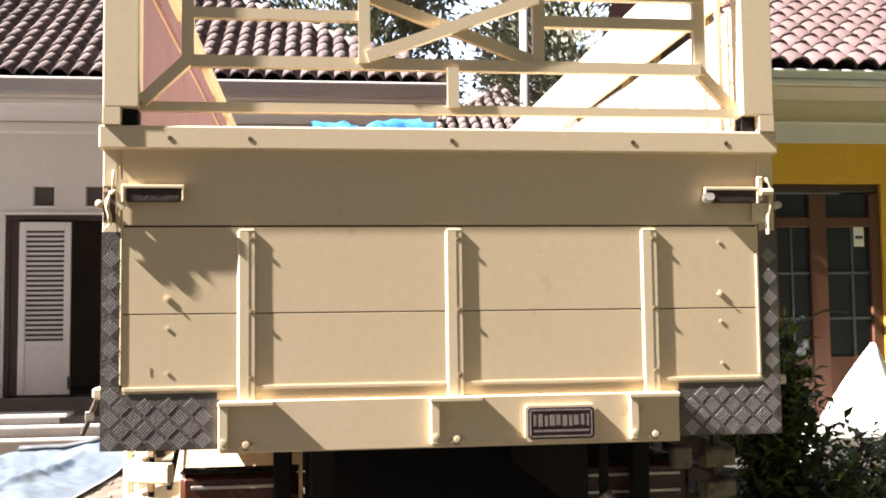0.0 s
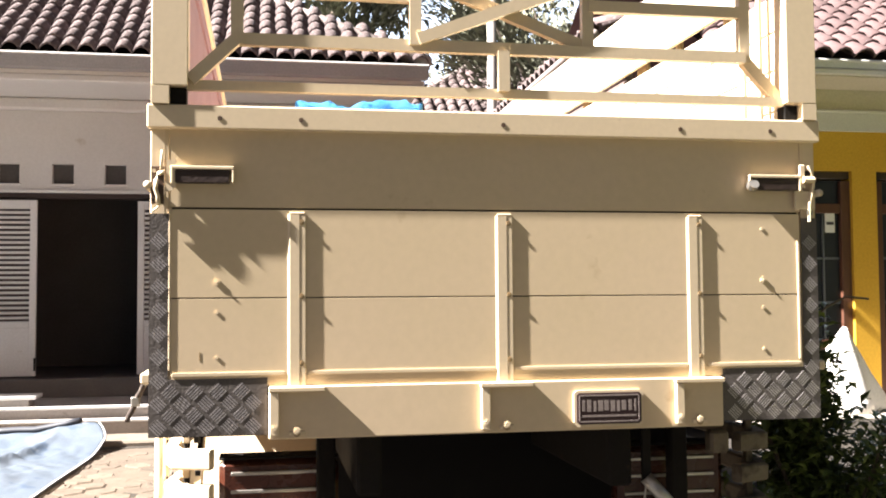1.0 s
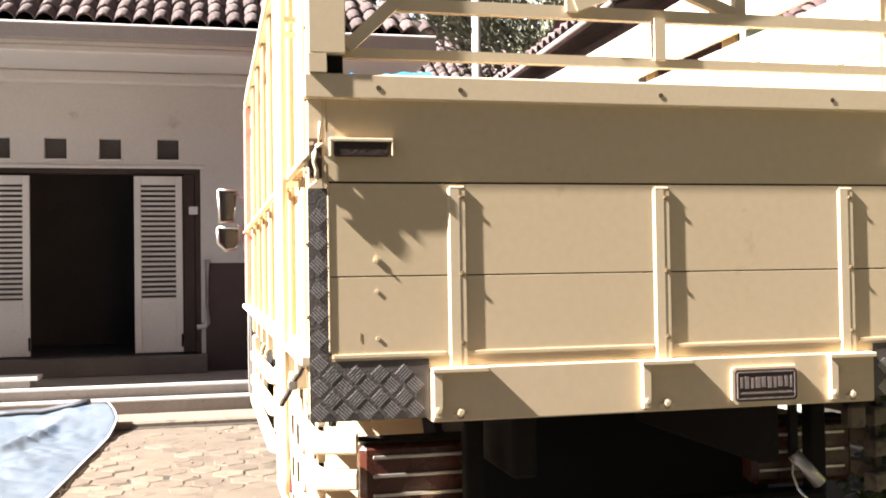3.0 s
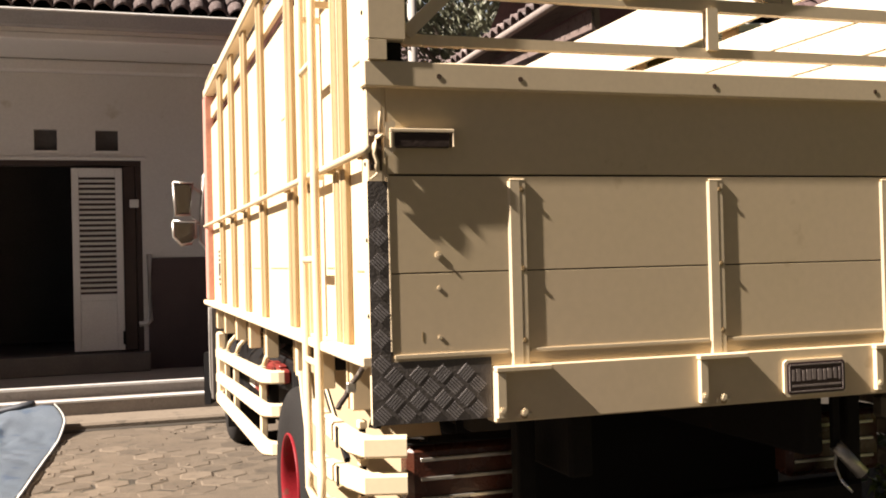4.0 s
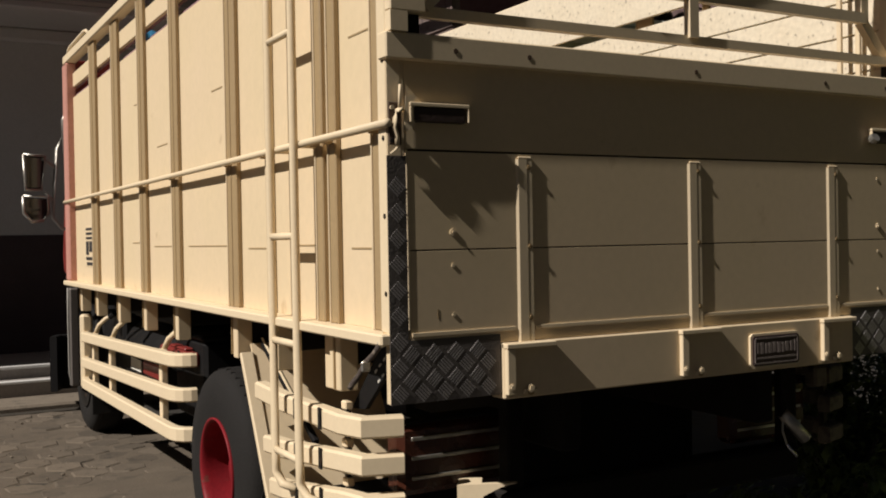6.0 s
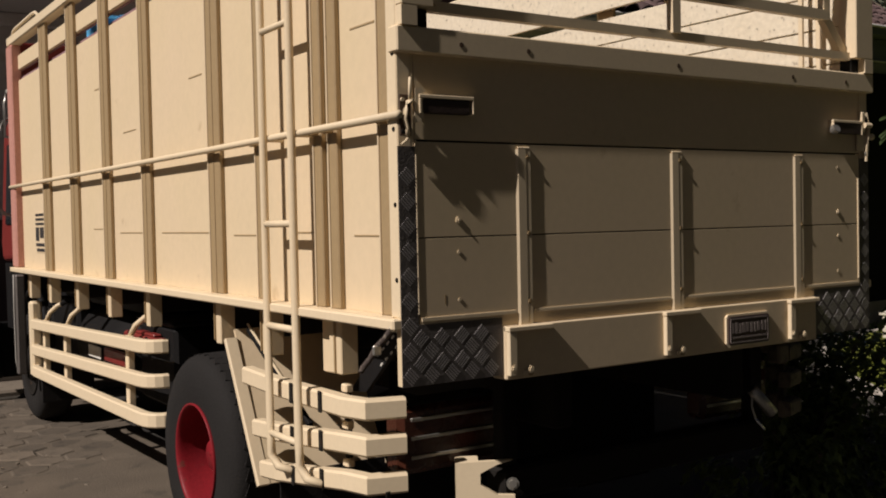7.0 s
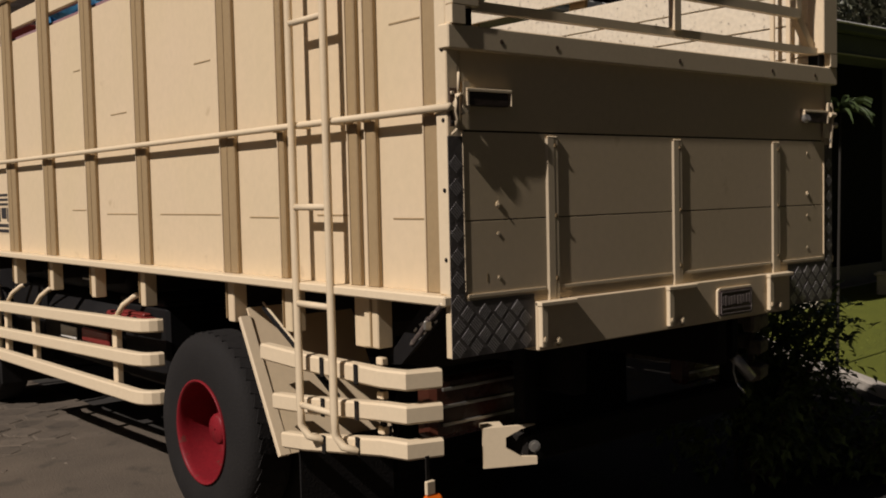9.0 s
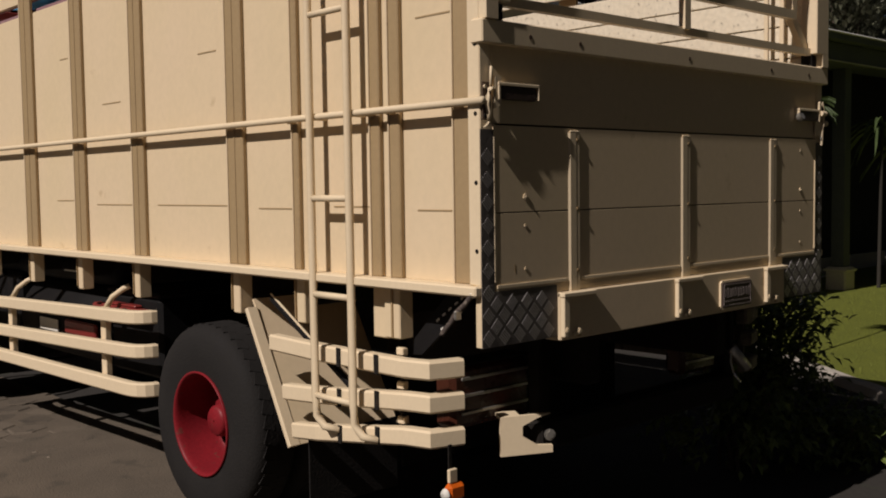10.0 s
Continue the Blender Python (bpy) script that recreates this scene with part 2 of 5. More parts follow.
def mesh_of(name, bm, mat, smooth=False):
    me = bpy.data.meshes.new(name)
    bm.normal_update()
    bm.to_mesh(me)
    bm.free()
    me.materials.append(mat)
    if smooth:
        for p in me.polygons:
            p.use_smooth = True
    return me


def box(x0, x1, y0, y1, z0, z1, bevel=0.004, bm=None, m=None):
    bm = bm or bmesh.new()
    size = Vector((x1 - x0, y1 - y0, z1 - z0))
    mid = Vector(((x0 + x1) / 2, (y0 + y1) / 2, (z0 + z1) / 2))
    made = bmesh.ops.create_cube(bm, size=1, matrix=Matrix.Translation(mid) @ Matrix.Diagonal((*size, 1)))["verts"]
    if bevel:
        edges = list({e for v in made for e in v.link_edges})
        made = bmesh.ops.bevel(bm, geom=edges, offset=min(bevel, min(abs(s) for s in size) * 0.4), segments=1, affect="EDGES", profile=0.5)["verts"] + [v for v in made if v.is_valid]
    if m:
        bmesh.ops.transform(bm, matrix=m, verts=[v for v in set(made) if v.is_valid])
    return bm


def rod(p, q, r, seg=10, bm=None, r2=None):
    bm = bm or bmesh.new()
    p, q = Vector(p), Vector(q)
    turn = (q - p).to_track_quat("Z", "Y").to_matrix().to_4x4()
    bmesh.ops.create_cone(bm, cap_ends=True, segments=seg, radius1=r, radius2=r if r2 is None else r2, depth=(q - p).length,
                          matrix=Matrix.Translation((p + q) / 2) @ turn)
    return bm


def sweep(points, profile, bm=None, closed=True, up=Vector((0, 0, 1))):
    """Sweep a closed 2D profile (across, up) along points."""
    bm = bm or bmesh.new()
    points = [Vector(p) for p in points]
    rings = []
    for i, p in enumerate(points):
        a = (points[i] - points[i - 1]).normalized() if i else (points[1] - points[0]).normalized()
        b = (points[i + 1] - points[i]).normalized() if i + 1 < len(points) else a
        d = (a + b).normalized()
        ref = up if abs(d.dot(up)) < 0.95 else Vector((1, 0, 0))
        side = d.cross(ref).normalized()
        top = side.cross(d)
        wide = 1 / max(0.5, a.dot(d))
        rings.append([bm.verts.new(p + side * u * wide + top * v) for u, v in profile])
    n = len(profile)
    for r, s in zip(rings, rings[1:]):
        for i in range(n):
            bm.faces.new((r[i], r[(i + 1) % n], s[(i + 1) % n], s[i]))
    bm.faces.new(rings[0][::-1])
    bm.faces.new(rings[-1])
    bmesh.ops.recalc_face_normals(bm, faces=bm.faces[:])
    return bm


def tube(points, r, seg=8, bm=None):
    return sweep(points, [(r * math.cos(a), r * math.sin(a)) for a in [math.tau * i / seg for i in range(seg)]], bm)


def bar(points, w, h, bm=None):
    c = 0.15 * min(w, h)
    pts = [(-w / 2 + c, -h / 2), (w / 2 - c, -h / 2), (w / 2, -h / 2 + c), (w / 2, h / 2 - c), (w / 2 - c, h / 2), (-w / 2 + c, h / 2), (-w / 2, h / 2 - c), (-w / 2, -h / 2 + c)]
    return sweep(points, pts, bm)


def prism(outline, axis, a, b, bm=None):
    """An outline of (u, v) pushed from a to b along an axis: u, v are the other two axes in order."""
    bm = bm or bmesh.new()

    def at(u, v, w):
        return {"x": (w, u, v), "y": (u, w, v), "z": (u, v, w)}[axis]
    lo = [bm.verts.new(at(u, v, a)) for u, v in outline]
    hi = [bm.verts.new(at(u, v, b)) for u, v in outline]
    n = len(outline)
    bm.faces.new(lo[::-1])
    bm.faces.new(hi)
    for i in range(n):
        bm.faces.new((lo[i], lo[(i + 1) % n], hi[(i + 1) % n], hi[i]))
    bmesh.ops.recalc_face_normals(bm, faces=bm.faces[:])
    return bm


def lathe(profile, seg, axis_at, bm=None):
    """Turn (radius, along) round an axis that runs along x through axis_at."""
    bm = bm or bmesh.new()
    c = Vector(axis_at)
    rings = [[bm.verts.new(c + Vector((along, r * math.cos(math.tau * i / seg), r * math.sin(math.tau * i / seg)))) for i in range(seg)] for r, along in profile]
    for r, s in zip(rings, rings[1:]):
        for i in range(seg):
            bm.faces.new((r[i], r[(i + 1) % seg], s[(i + 1) % seg], s[i]))
    bmesh.ops.recalc_face_normals(bm, faces=bm.faces[:])
    return bm


def bolt(x, y, z, r=0.012, way=(0, -1, 0)):
    p, d = Vector((x, y, z)), Vector(way)
    bm = rod(p - d * 0.004, p + d * 0.002, r * 1.5, 10)
    return rod(p + d * 0.002, p + d * (0.002 + 0.32 * r), r, 6, bm)


def leaves(count, spot, size, rng, droop=0.3, narrow=0.4):
    """Folded leaves as one mesh: spot() gives a place and an outward way."""
    verts, faces = [], []
    for _ in range(count):
        p, out = spot()
        out = (Vector(out) + Vector((rng.uniform(-1, 1), rng.uniform(-1, 1), rng.uniform(-0.8, 0.6)))).normalized()
        out.z -= droop * rng.random()
        out.normalize()
        side = out.cross(Vector((rng.uniform(-0.4, 0.4), rng.uniform(-0.4, 0.4), 1))).normalized()
        up = side.cross(out)
        s = size * rng.uniform(0.6, 1.3)
        p = Vector(p)
        k = len(verts)
        w = s * narrow * 0.5
        verts += [p, p + out * s * 0.45 + side * w + up * w * 0.4, p + out * s - up * 0.12 * s, p + out * s * 0.45 - side * w + up * w * 0.4, p + out * s * 0.5]
        faces += [(k, k + 1, k + 4), (k + 1, k + 2, k + 4), (k + 2, k + 3, k + 4), (k + 3, k, k + 4)]
    me = bpy.data.meshes.new("leaves")
    me.from_pydata([tuple(v) for v in verts], [], faces)
    return me


def leaf_part(name, me, mat, parent, label=""):
    me.materials.append(mat)
    me.transform(Matrix.Translation(-OFFSET[parent]))
    ob = new(name, me)
    ob.parent = parent
    if label:
        tagged(ob, label)
    return ob


# ---- ground ----
bm = bmesh.new()
bmesh.ops.create_grid(bm, x_segments=24, y_segments=24, size=300)
for v in bm.verts:
    v.co.z = -0.02
structure("ground", bm, EARTH, "sandy earth under and around the paving, darkened for shade", "ground")

LAWN_POINTS = [(2.9, -6.55), (3.2, -0.3), (3.78, 0.9), (4.3, 1.62), (4.75, 2.3), (5.6, 3.25), (7.2, 4.3), (11.0, 4.95), (18, 5.1), (18, -6.55)]
LAWN = [LAWN_POINTS[0]]
for i in range(1, 8):
    a, b, c, d = (Vector(LAWN_POINTS[k]) for k in (i - 1, i, i + 1, i + 2))
    for k in range(6):
        u = k / 6
        p = 0.5 * ((2 * b) + (c - a) * u + (2 * a - 5 * b + 4 * c - d) * u * u + (3 * b - a - 3 * c + d) * u ** 3)
        LAWN.append((p.x, p.y))
LAWN += LAWN_POINTS[8:]
structure("lawn", prism(LAWN, "z", -0.05, 0.055), GRASS, "short green lawn behind a concrete kerb", "lawn")
bm = bar([(x - 0.03, y + 0.02, -0.005) for x, y in LAWN[:-1]], 0.10, 0.13)
structure("kerb", bm, CONCRETE, "pale worn concrete kerb edging the lawn", "kerb")
rng = random.Random(5)
verts, faces = [], []
for _ in range(9000):
    x, y = rng.uniform(3.2, 13), rng.uniform(-1, 4.9)
    edge = np.interp(y, [-4, -0.3, 0.9, 1.62, 2.3, 3.25, 4.3, 4.95], [3.0, 3.2, 3.78, 4.3, 4.75, 5.6, 7.2, 11.0])
    if x < edge + 0.1:
        continue
    h, a = rng.uniform(0.02, 0.05), rng.uniform(0, math.tau)
    k = len(verts)
    dx, dy = 0.004 * math.cos(a), 0.004 * math.sin(a)
    verts += [(x - dx, y - dy, 0.05), (x + dx, y + dy, 0.05), (x + rng.uniform(-0.02, 0.02), y + rng.uniform(-0.02, 0.02), 0.045 + h * 0.8)]
    faces.append((k, k + 1, k + 2))
me = bpy.data.meshes.new("grass_blades")
me.from_pydata(verts, [], faces)
me.materials.append(BLADE)
tagged(new("grass_blades", me), "short green grass blades on the lawn", "grass", "", "stuff")

bm = bmesh.new()
quad = [bm.verts.new(p) for p in ((-220, 190, -2), (220, 190, -2), (220, 190, 160), (-220, 190, 160))]
bm.faces.new(quad)
structure("backdrop", bm, HAZE, "pale hazy sky beyond the trees", "sky")

# ---- the truck: body ----
truck = thing("truck", (0, 2.6, 0), "cream cargo truck with tall ribbed bed parked on paving", "truck")
SX = 1.045  # panel face of the sides
FRONT = 5.25
POSTS = [(0.064, 0.15), (0.407, 0.464), (0.512, 0.567), (0.994, 1.034), (1.379, 1.50), (2.245, 2.36), (2.90, 3.025), (3.55, 3.70), (4.23, 4.39)]


def side(s, inner_mat, inner_label):
    """One side of the bed: outer panel with slots at the top, inner lining, posts and rails."""
    def span(a, b):
        return (min(s * a, s * b), max(s * a, s * b))
    top, slat = (2.50, 2.572) if s < 0 else (2.46, 2.55)
    panel = part("side_panel", box(*span(SX - 0.02, SX), 0.03, FRONT, 1.19, top, 0.003), CREAM, truck, "cream sheet side panel with fine seams")
    part("upper_slat", box(*span(SX - 0.02, SX), 0.03, FRONT, slat, 2.672, 0.003), CREAM, truck)
    lining_rows = [(1.19, 1.6), (1.605, 2.05), (2.056, 2.195), (2.201, 2.33), (2.336, 2.46)] if s > 0 else [(1.19, 2.525)]
    for z0, z1 in lining_rows:
        part("inner_board", box(*span(SX - 0.04, SX - 0.022), 0.06, FRONT - 0.02, z0, z1, 0.002), inner_mat, truck, inner_label)
    part("inner_slat", box(*span(SX - 0.04, SX - 0.022), 0.06, FRONT - 0.02, slat if s < 0 else 2.505, 2.64 if s < 0 else 2.80, 0.002), inner_mat, truck, inner_label)
    part("top_rail", box(*span(SX - 0.03, SX + 0.045), -0.01, FRONT + 0.03, 2.745, 2.81, 0.008), CREAM_TRIM, truck)
    part("top_loop", tube([(s * (SX + 0.03), 5.12, 2.80), (s * (SX + 0.03), 5.10, 2.828), (s * (SX + 0.03), 5.04, 2.838), (s * (SX + 0.03), 4.5, 2.846), (s * (SX + 0.03), 4.42, 2.84), (s * (SX + 0.03), 4.33, 2.805)], 0.011, 8), CREAM_TRIM, truck, "", True)
    part("bottom_rail", box(*span(SX - 0.03, SX + 0.072), 0.004, FRONT + 0.02, 1.16, 1.192, 0.005), CREAM_TRIM, truck)
    part("middle_rail", tube([(s * (SX + 0.052), y, 1.757) for y in (-0.02, 1.3, 2.6, 3.9, FRONT + 0.02)], 0.0125, 8), CREAM_TRIM, truck, "", True)
    for y0, y1 in POSTS:
        post = part("side_post", box(*span(SX, SX + 0.021), y0, y1 - 0.006, 1.192, 2.745, 0.004), TAN, truck, "tan-painted upright post")
        part("post_flange", box(*span(SX, SX + 0.025), y1 - 0.0055, y1, 1.192, 2.745, 0.002), CREAM_TRIM, post)
        if y1 - y0 > 0.1:
            mid = (y0 + y1) / 2
            part("post_bead", box(*span(SX + 0.0212, SX + 0.0242), mid - 0.004, mid + 0.002, 1.192, 2.745, 0.001), TAN, post)
        part("rail_bracket", box(*span(SX + 0.0212, SX + 0.046), (y0 + y1) / 2 - 0.012, (y0 + y1) / 2 + 0.012, 1.742, 1.768, 0.002), TAN, truck)
    part("front_post", box(*span(SX - 0.02, SX + 0.05), FRONT - 0.12, FRONT + 0.03, 1.192, 2.745, 0.01), PINK, truck, "pinkish red front corner panel")
    part("rear_post_face", box(*span(SX + 0.0, SX + 0.046), 0.002, 0.056, 1.192, 2.745, 0.004), CREAM_TRIM, truck)
    for i in range(7):
        part("rivet", bolt(s * (SX + 0.046), 0.02, 1.3 + i * 0.21, 0.0045, (s, 0, 0)), STEEL, truck)
    return panel


left = side(-1, LINING, "faded pinkish lining board, darkened for shade")
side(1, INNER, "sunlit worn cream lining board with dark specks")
# seams in the left panels and a small dark notice
for y0, y1, z in ((0.15, 0.34, 1.42), (0.15, 0.34, 2.05), (0.55, 0.8, 1.43), (1.0, 1.3, 1.42), (1.5, 2.15, 1.43), (2.35, 2.8, 1.43), (3.0, 3.3, 1.45), (1.6, 1.75, 2.08), (2.5, 2.7, 1.93), (3.1, 3.2, 2.2)):
    part("panel_seam", box(-SX - 0.002, -SX + 0.001, y0, y1, z, z + 0.005, 0), TAN, left)
notice = part("notice", box(-SX - 0.003, -SX, 4.40, 4.74, 1.30, 1.57, 0.001), CREAM, left, "small notice of dark bars that cannot be read")
for i, (a, b, c, d) in enumerate(((4.42, 4.72, 1.545, 1.56), (4.42, 4.72, 1.515, 1.53), (4.42, 4.72, 1.485, 1.50), (4.42, 4.48, 1.38, 1.47), (4.5, 4.6, 1.40, 1.47), (4.63, 4.72, 1.38, 1.47), (4.42, 4.72, 1.345, 1.365), (4.44, 4.7, 1.31, 1.33))):
    part("notice_bar", box(-SX - 0.006, -SX - 0.0032, a, b, c, d, 0), INK, notice)
part("bed_floor", box(-1.0, 1.0, 0.04, FRONT, 1.14, 1.2, 0.004), TAN, truck, "worn wooden bed floor")
part("bed_front_wall", box(-1.02, 1.02, FRONT - 0.02, FRONT + 0.03, 1.19, 2.78, 0.006), RED, truck, "dark red board at the front of the bed")
for y in (0.53, 1.02, 1.48, 2.38, 3.03, 3.69, 4.37, 4.95):
    w = 0.026
    bearer = part("cross_bearer", box(-0.985, 0.985, y - w * 0.8, y + w * 0.8, 1.05, 1.158, 0.006), STEEL, truck, "dark cross bearer with cream end blocks")
    for s in (-1, 1):
        if y == 0.53:
            part("bearer_end", box(*sorted((s * 0.987, s * 1.03)), 0.527, 0.605, 0.972, 1.158, 0.004), CREAM, bearer)
            part("bearer_end", box(*sorted((s * 0.987, s * 1.05)), 0.438, 0.52, 0.98, 1.158, 0.004), CREAM, bearer)
            part("bearer_web", box(*sorted((s * 0.99, s * 1.056)), 0.47, 0.478, 0.985, 1.158, 0), TAN, bearer)
            continue
        part("bearer_end", box(*sorted((s * 0.987, s * 1.05)), y - w, y + w, 0.985, 1.158, 0.004), CREAM, bearer)
        part("bearer_web", box(*sorted((s * 0.99, s * 1.056)), y + w + 0.001, y + w + 0.006, 1.0, 1.158, 0), TAN, bearer)
for s in (-1, 1):
    part("chassis_rail", box(s * 0.42 - 0.04, s * 0.42 + 0.04, 0.1, 6.3, 0.78, 1.028, 0.01), STEEL, truck, "dark oily chassis rail")

# ---- tail: rail, lattice and posts ----
part("tail_rail", box(-1.10, 1.10, -0.0215, 0.03, 1.93, 2.002, 0.004), CREAM_TRIM, truck, "cream steel rail across the tail")
for x in (-0.885, -0.64, 0.0, 0.60, 0.92):
    part("rail_bolt", bolt(x, -0.0181, 1.962, 0.008), BOLT, truck)
for s in (-1, 1):
    a, b = sorted((s * 0.98, s * 1.088))
    part("tail_post", box(a, b, -0.028, 0.05, 2.0585, 2.80, 0.003), CREAM_TRIM, truck, "cream tail post")
    a, b = sorted((s * 1.035, s * 1.088))
    part("tail_post_foot", box(a, b, -0.0278, 0.05, 2.003, 2.058, 0.001), CREAM_TRIM, truck)
    a, b = sorted((s * 0.985, s * 1.033))
    part("post_socket", box(a, b, 0.0, 0.05, 2.004, 2.056, 0.003), STEEL, truck)
    for k in (0.93, 0.96) if s > 0 else ():
        part("inner_stile", box(min(s * k, s * (k + 0.014)), max(s * k, s * (k + 0.014)), 0.12 + 0.1 * (0.96 - k) * 20, 0.14 + 0.1 * (0.96 - k) * 20, 2.004, 2.78, 0.002), CREAM_TRIM, truck)
LY = 0.015


def strut(p, q, w=0.036, back=0.0):
    d = (Vector((q[0], 0, q[1])) - Vector((p[0], 0, p[1]))).normalized()
    return sweep([(p[0], LY + back, p[1]), (q[0], LY + back, q[1])], [(-0.014, -w / 2), (0.014, -w / 2), (0.014, w / 2), (-0.014, w / 2)], up=Vector((-d.z, 0, d.x)))


lattice = part("lattice_gate", strut((-0.985, 2.068), (0.985, 2.068), 0.03), CREAM_TRIM, truck, "cream lattice gate of welded bars above the tail rail")
C = 2.34
bars = [((-0.85, 2.216), (0.85, 2.216)), ((-0.85, 2 * C - 2.216), (0.85, 2 * C - 2.216)), ((-0.985, 2 * C - 2.068), (0.985, 2 * C - 2.068)),
        ((-0.84, 2.37), (-0.29, 2.37)), ((0.30, 2.37), (0.84, 2.37)),
        ((-0.835, 2.2), (-0.835, 2.49)), ((0.85, 2.2), (0.85, 2.49)), ((-0.279, 2.216), (-0.279, 2.464)), ((0.298, 2.216), (0.298, 2.464)),
        ((0.008, 2.075), (0.008, 2.205)), ((0.008, 2.475), (0.008, 2.605)),
        ((-0.27, 2.235), (0.29, 2.445)), ((-0.27, 2.445), (0.29, 2.235)),
        ((-0.975, 2.08), (-0.84, 2.21)), ((0.975, 2.08), (0.855, 2.21)), ((-0.975, 2.6), (-0.84, 2.47)), ((0.975, 2.6), (0.855, 2.47))]
for i, (p, q) in enumerate(bars):
    part("lattice_bar", strut(p, q, 0.038 if i != 3 else 0.034, 0.0021 * (i + 1) * (-1) ** i * 0.5), CREAM_TRIM, lattice)
part("tail_header", box(-0.978, 0.978, -0.03, 0.05, 2.745, 2.80, 0.006), CREAM_TRIM, truck)

# ---- tailgate ----
gate = part("tailgate", box(-1.03, 1.03, 0.0, 0.012, 1.4172, 1.686, 0.0012), CREAM, truck, "cream sheet-steel tailgate with three stiffeners")
part("lower_sheet", box(-1.03, 1.03, 0.0002, 0.012, 1.148, 1.414, 0.0012), CREAM, gate)
part("gate_backing", box(-1.028, 1.028, 0.0125, 0.03, 1.15, 1.70, 0.002), STEEL, gate, "dark backing seen in the seams")
part("upper_sheet", box(-1.035, 1.035, 0.003, 0.012, 1.692, 1.985, 0.0015), CREAM, truck, "cream sheet above the tailgate")
for x0, x1 in ((-1.025, -0.69), (-0.62, -0.03), (0.035, 0.62), (0.69, 1.02)):
    part("gate_lip", box(x0, x1, -0.003, 0.0, 1.180, 1.191, 0.0006), CREAM_TRIM, gate, "folded bottom lip")
for x in (-0.653, 0.003, 0.651):
    st = part("stiffener", prism([(x - 0.028, 0.0), (x - 0.021, -0.0052), (x + 0.008, -0.0052), (x + 0.008, 0.0)], "z", 1.145, 1.672), CREAM_TRIM, gate, "raised cream stiffener with bolts")
    part("stiffener_flange", box(x + 0.0085, x + 0.027, -0.0045, 0.0, 1.145, 1.672, 0.001), CREAM_TRIM, st)
    part("stiffener_cap", box(x - 0.022, x + 0.025, -0.0052, 0.0, 1.6725, 1.679, 0.002), CREAM_TRIM, st)
    for z in (1.215, 1.42, 1.648):
        part("bolt", bolt(x + 0.014, -0.0030, z, 0.006), TAN, st)
        part("bolt_end", rod((x + 0.014, -0.005, z), (x + 0.014, -0.0072, z), 0.0026, 6), TAN, st)
    hinge = part("hinge", box(x - 0.085, x + 0.085, -0.03, 0.0, 1.130, 1.144, 0.002), CREAM_TRIM, gate, "cream hinge plate with bolts")
    part("hinge_cheek", box(x - 0.082, x - 0.054, -0.027, 0.0, 0.998, 1.1295, 0.002), CREAM_TRIM, hinge)
    part("hinge_pin", rod((x + 0.0, -0.012, 1.003), (x + 0.0, -0.022, 1.003), 0.011, 8), TAN, hinge)
    part("hinge_lug", box(x - 0.024, x + 0.026, -0.02, -0.012, 0.996, 1.010, 0.002), CREAM_TRIM, hinge)
    part("hinge_nut", bolt(x + 0.0, -0.022, 1.012, 0.008), CREAM_TRIM, hinge)
    part("cheek_nut", bolt(x - 0.068, -0.027, 1.02, 0.007), CREAM_TRIM, hinge)
for s in (-1, 1):
    for z, r in ((1.464, 0.010), (1.372, 0.006), (1.235, 0.006), (1.635, 0.006)):
        if s < 0 and z > 1.6:
            continue
        nut = part("gate_nut", bolt(s * 0.893, 0.0024, z, r), CREAM_TRIM, gate)
        if z == 1.464:
            part("nut_end", rod((s * 0.893, 0.0, z), (s * 0.893, -0.0052, z), 0.0032, 8), CREAM_TRIM, nut)
part("gate_scar", box(-0.945, -0.941, -0.0004, 0.0, 1.226, 1.252, 0), TAN, gate, "small rusty scratch")
part("edge_trim", box(-1.0355, -1.0305, -0.0018, 0.01, 1.2, 1.69, 0.001), CREAM_TRIM, gate)
part("edge_trim", box(1.018, 1.026, -0.004, 0.0, 1.2, 1.60, 0.001), CREAM_TRIM, gate)
beam = part("tail_beam", box(-0.738, 0.738, -0.012, 0.06, 0.985, 1.146, 0.004), CREAM, truck, "cream beam under the tailgate")
part("tail_beam_web", box(-1.0, 1.0, 0.06, 0.12, 0.99, 1.12, 0.004), STEEL, truck)
number = part("number_plate", prism([(0.234, 0.996), (0.446, 0.996), (0.457, 1.007), (0.457, 1.103), (0.446, 1.112), (0.234, 1.112), (0.223, 1.103), (0.223, 1.007)], "y", -0.02, -0.012), CREAM_TRIM, beam, "small framed number plate, dark with pale bars")
part("plate_field", prism([(0.24, 1.004), (0.441, 1.004), (0.449, 1.012), (0.449, 1.097), (0.441, 1.104), (0.24, 1.104), (0.232, 1.097), (0.232, 1.012)], "y", -0.0225, -0.0202), PLATE_RED, number)
for x0, x1, z0, z1 in ((0.243, 0.438, 1.0935, 1.0975), (0.243, 0.438, 1.0105, 1.0145), (0.239, 0.2425, 1.0145, 1.0935), (0.4385, 0.442, 1.0145, 1.0935)):
    part("plate_border", box(x0, x1, -0.0245, -0.0227, z0, z1, 0), PLATE_MARK, number)
rng = random.Random(3)
x = 0.25
while x < 0.425:
    w = rng.uniform(0.006, 0.018)
    part("plate_bar", box(x, min(x + w, 0.431), -0.0245, -0.0227, 1.044 + rng.uniform(0, 0.004), 1.083 - rng.uniform(0, 0.005), 0), PLATE_MARK, number)
    x += w + rng.uniform(0.004, 0.009)
part("plate_rule", box(0.25, 0.431, -0.0245, -0.0227, 1.027, 1.033, 0), PLATE_MARK, number)

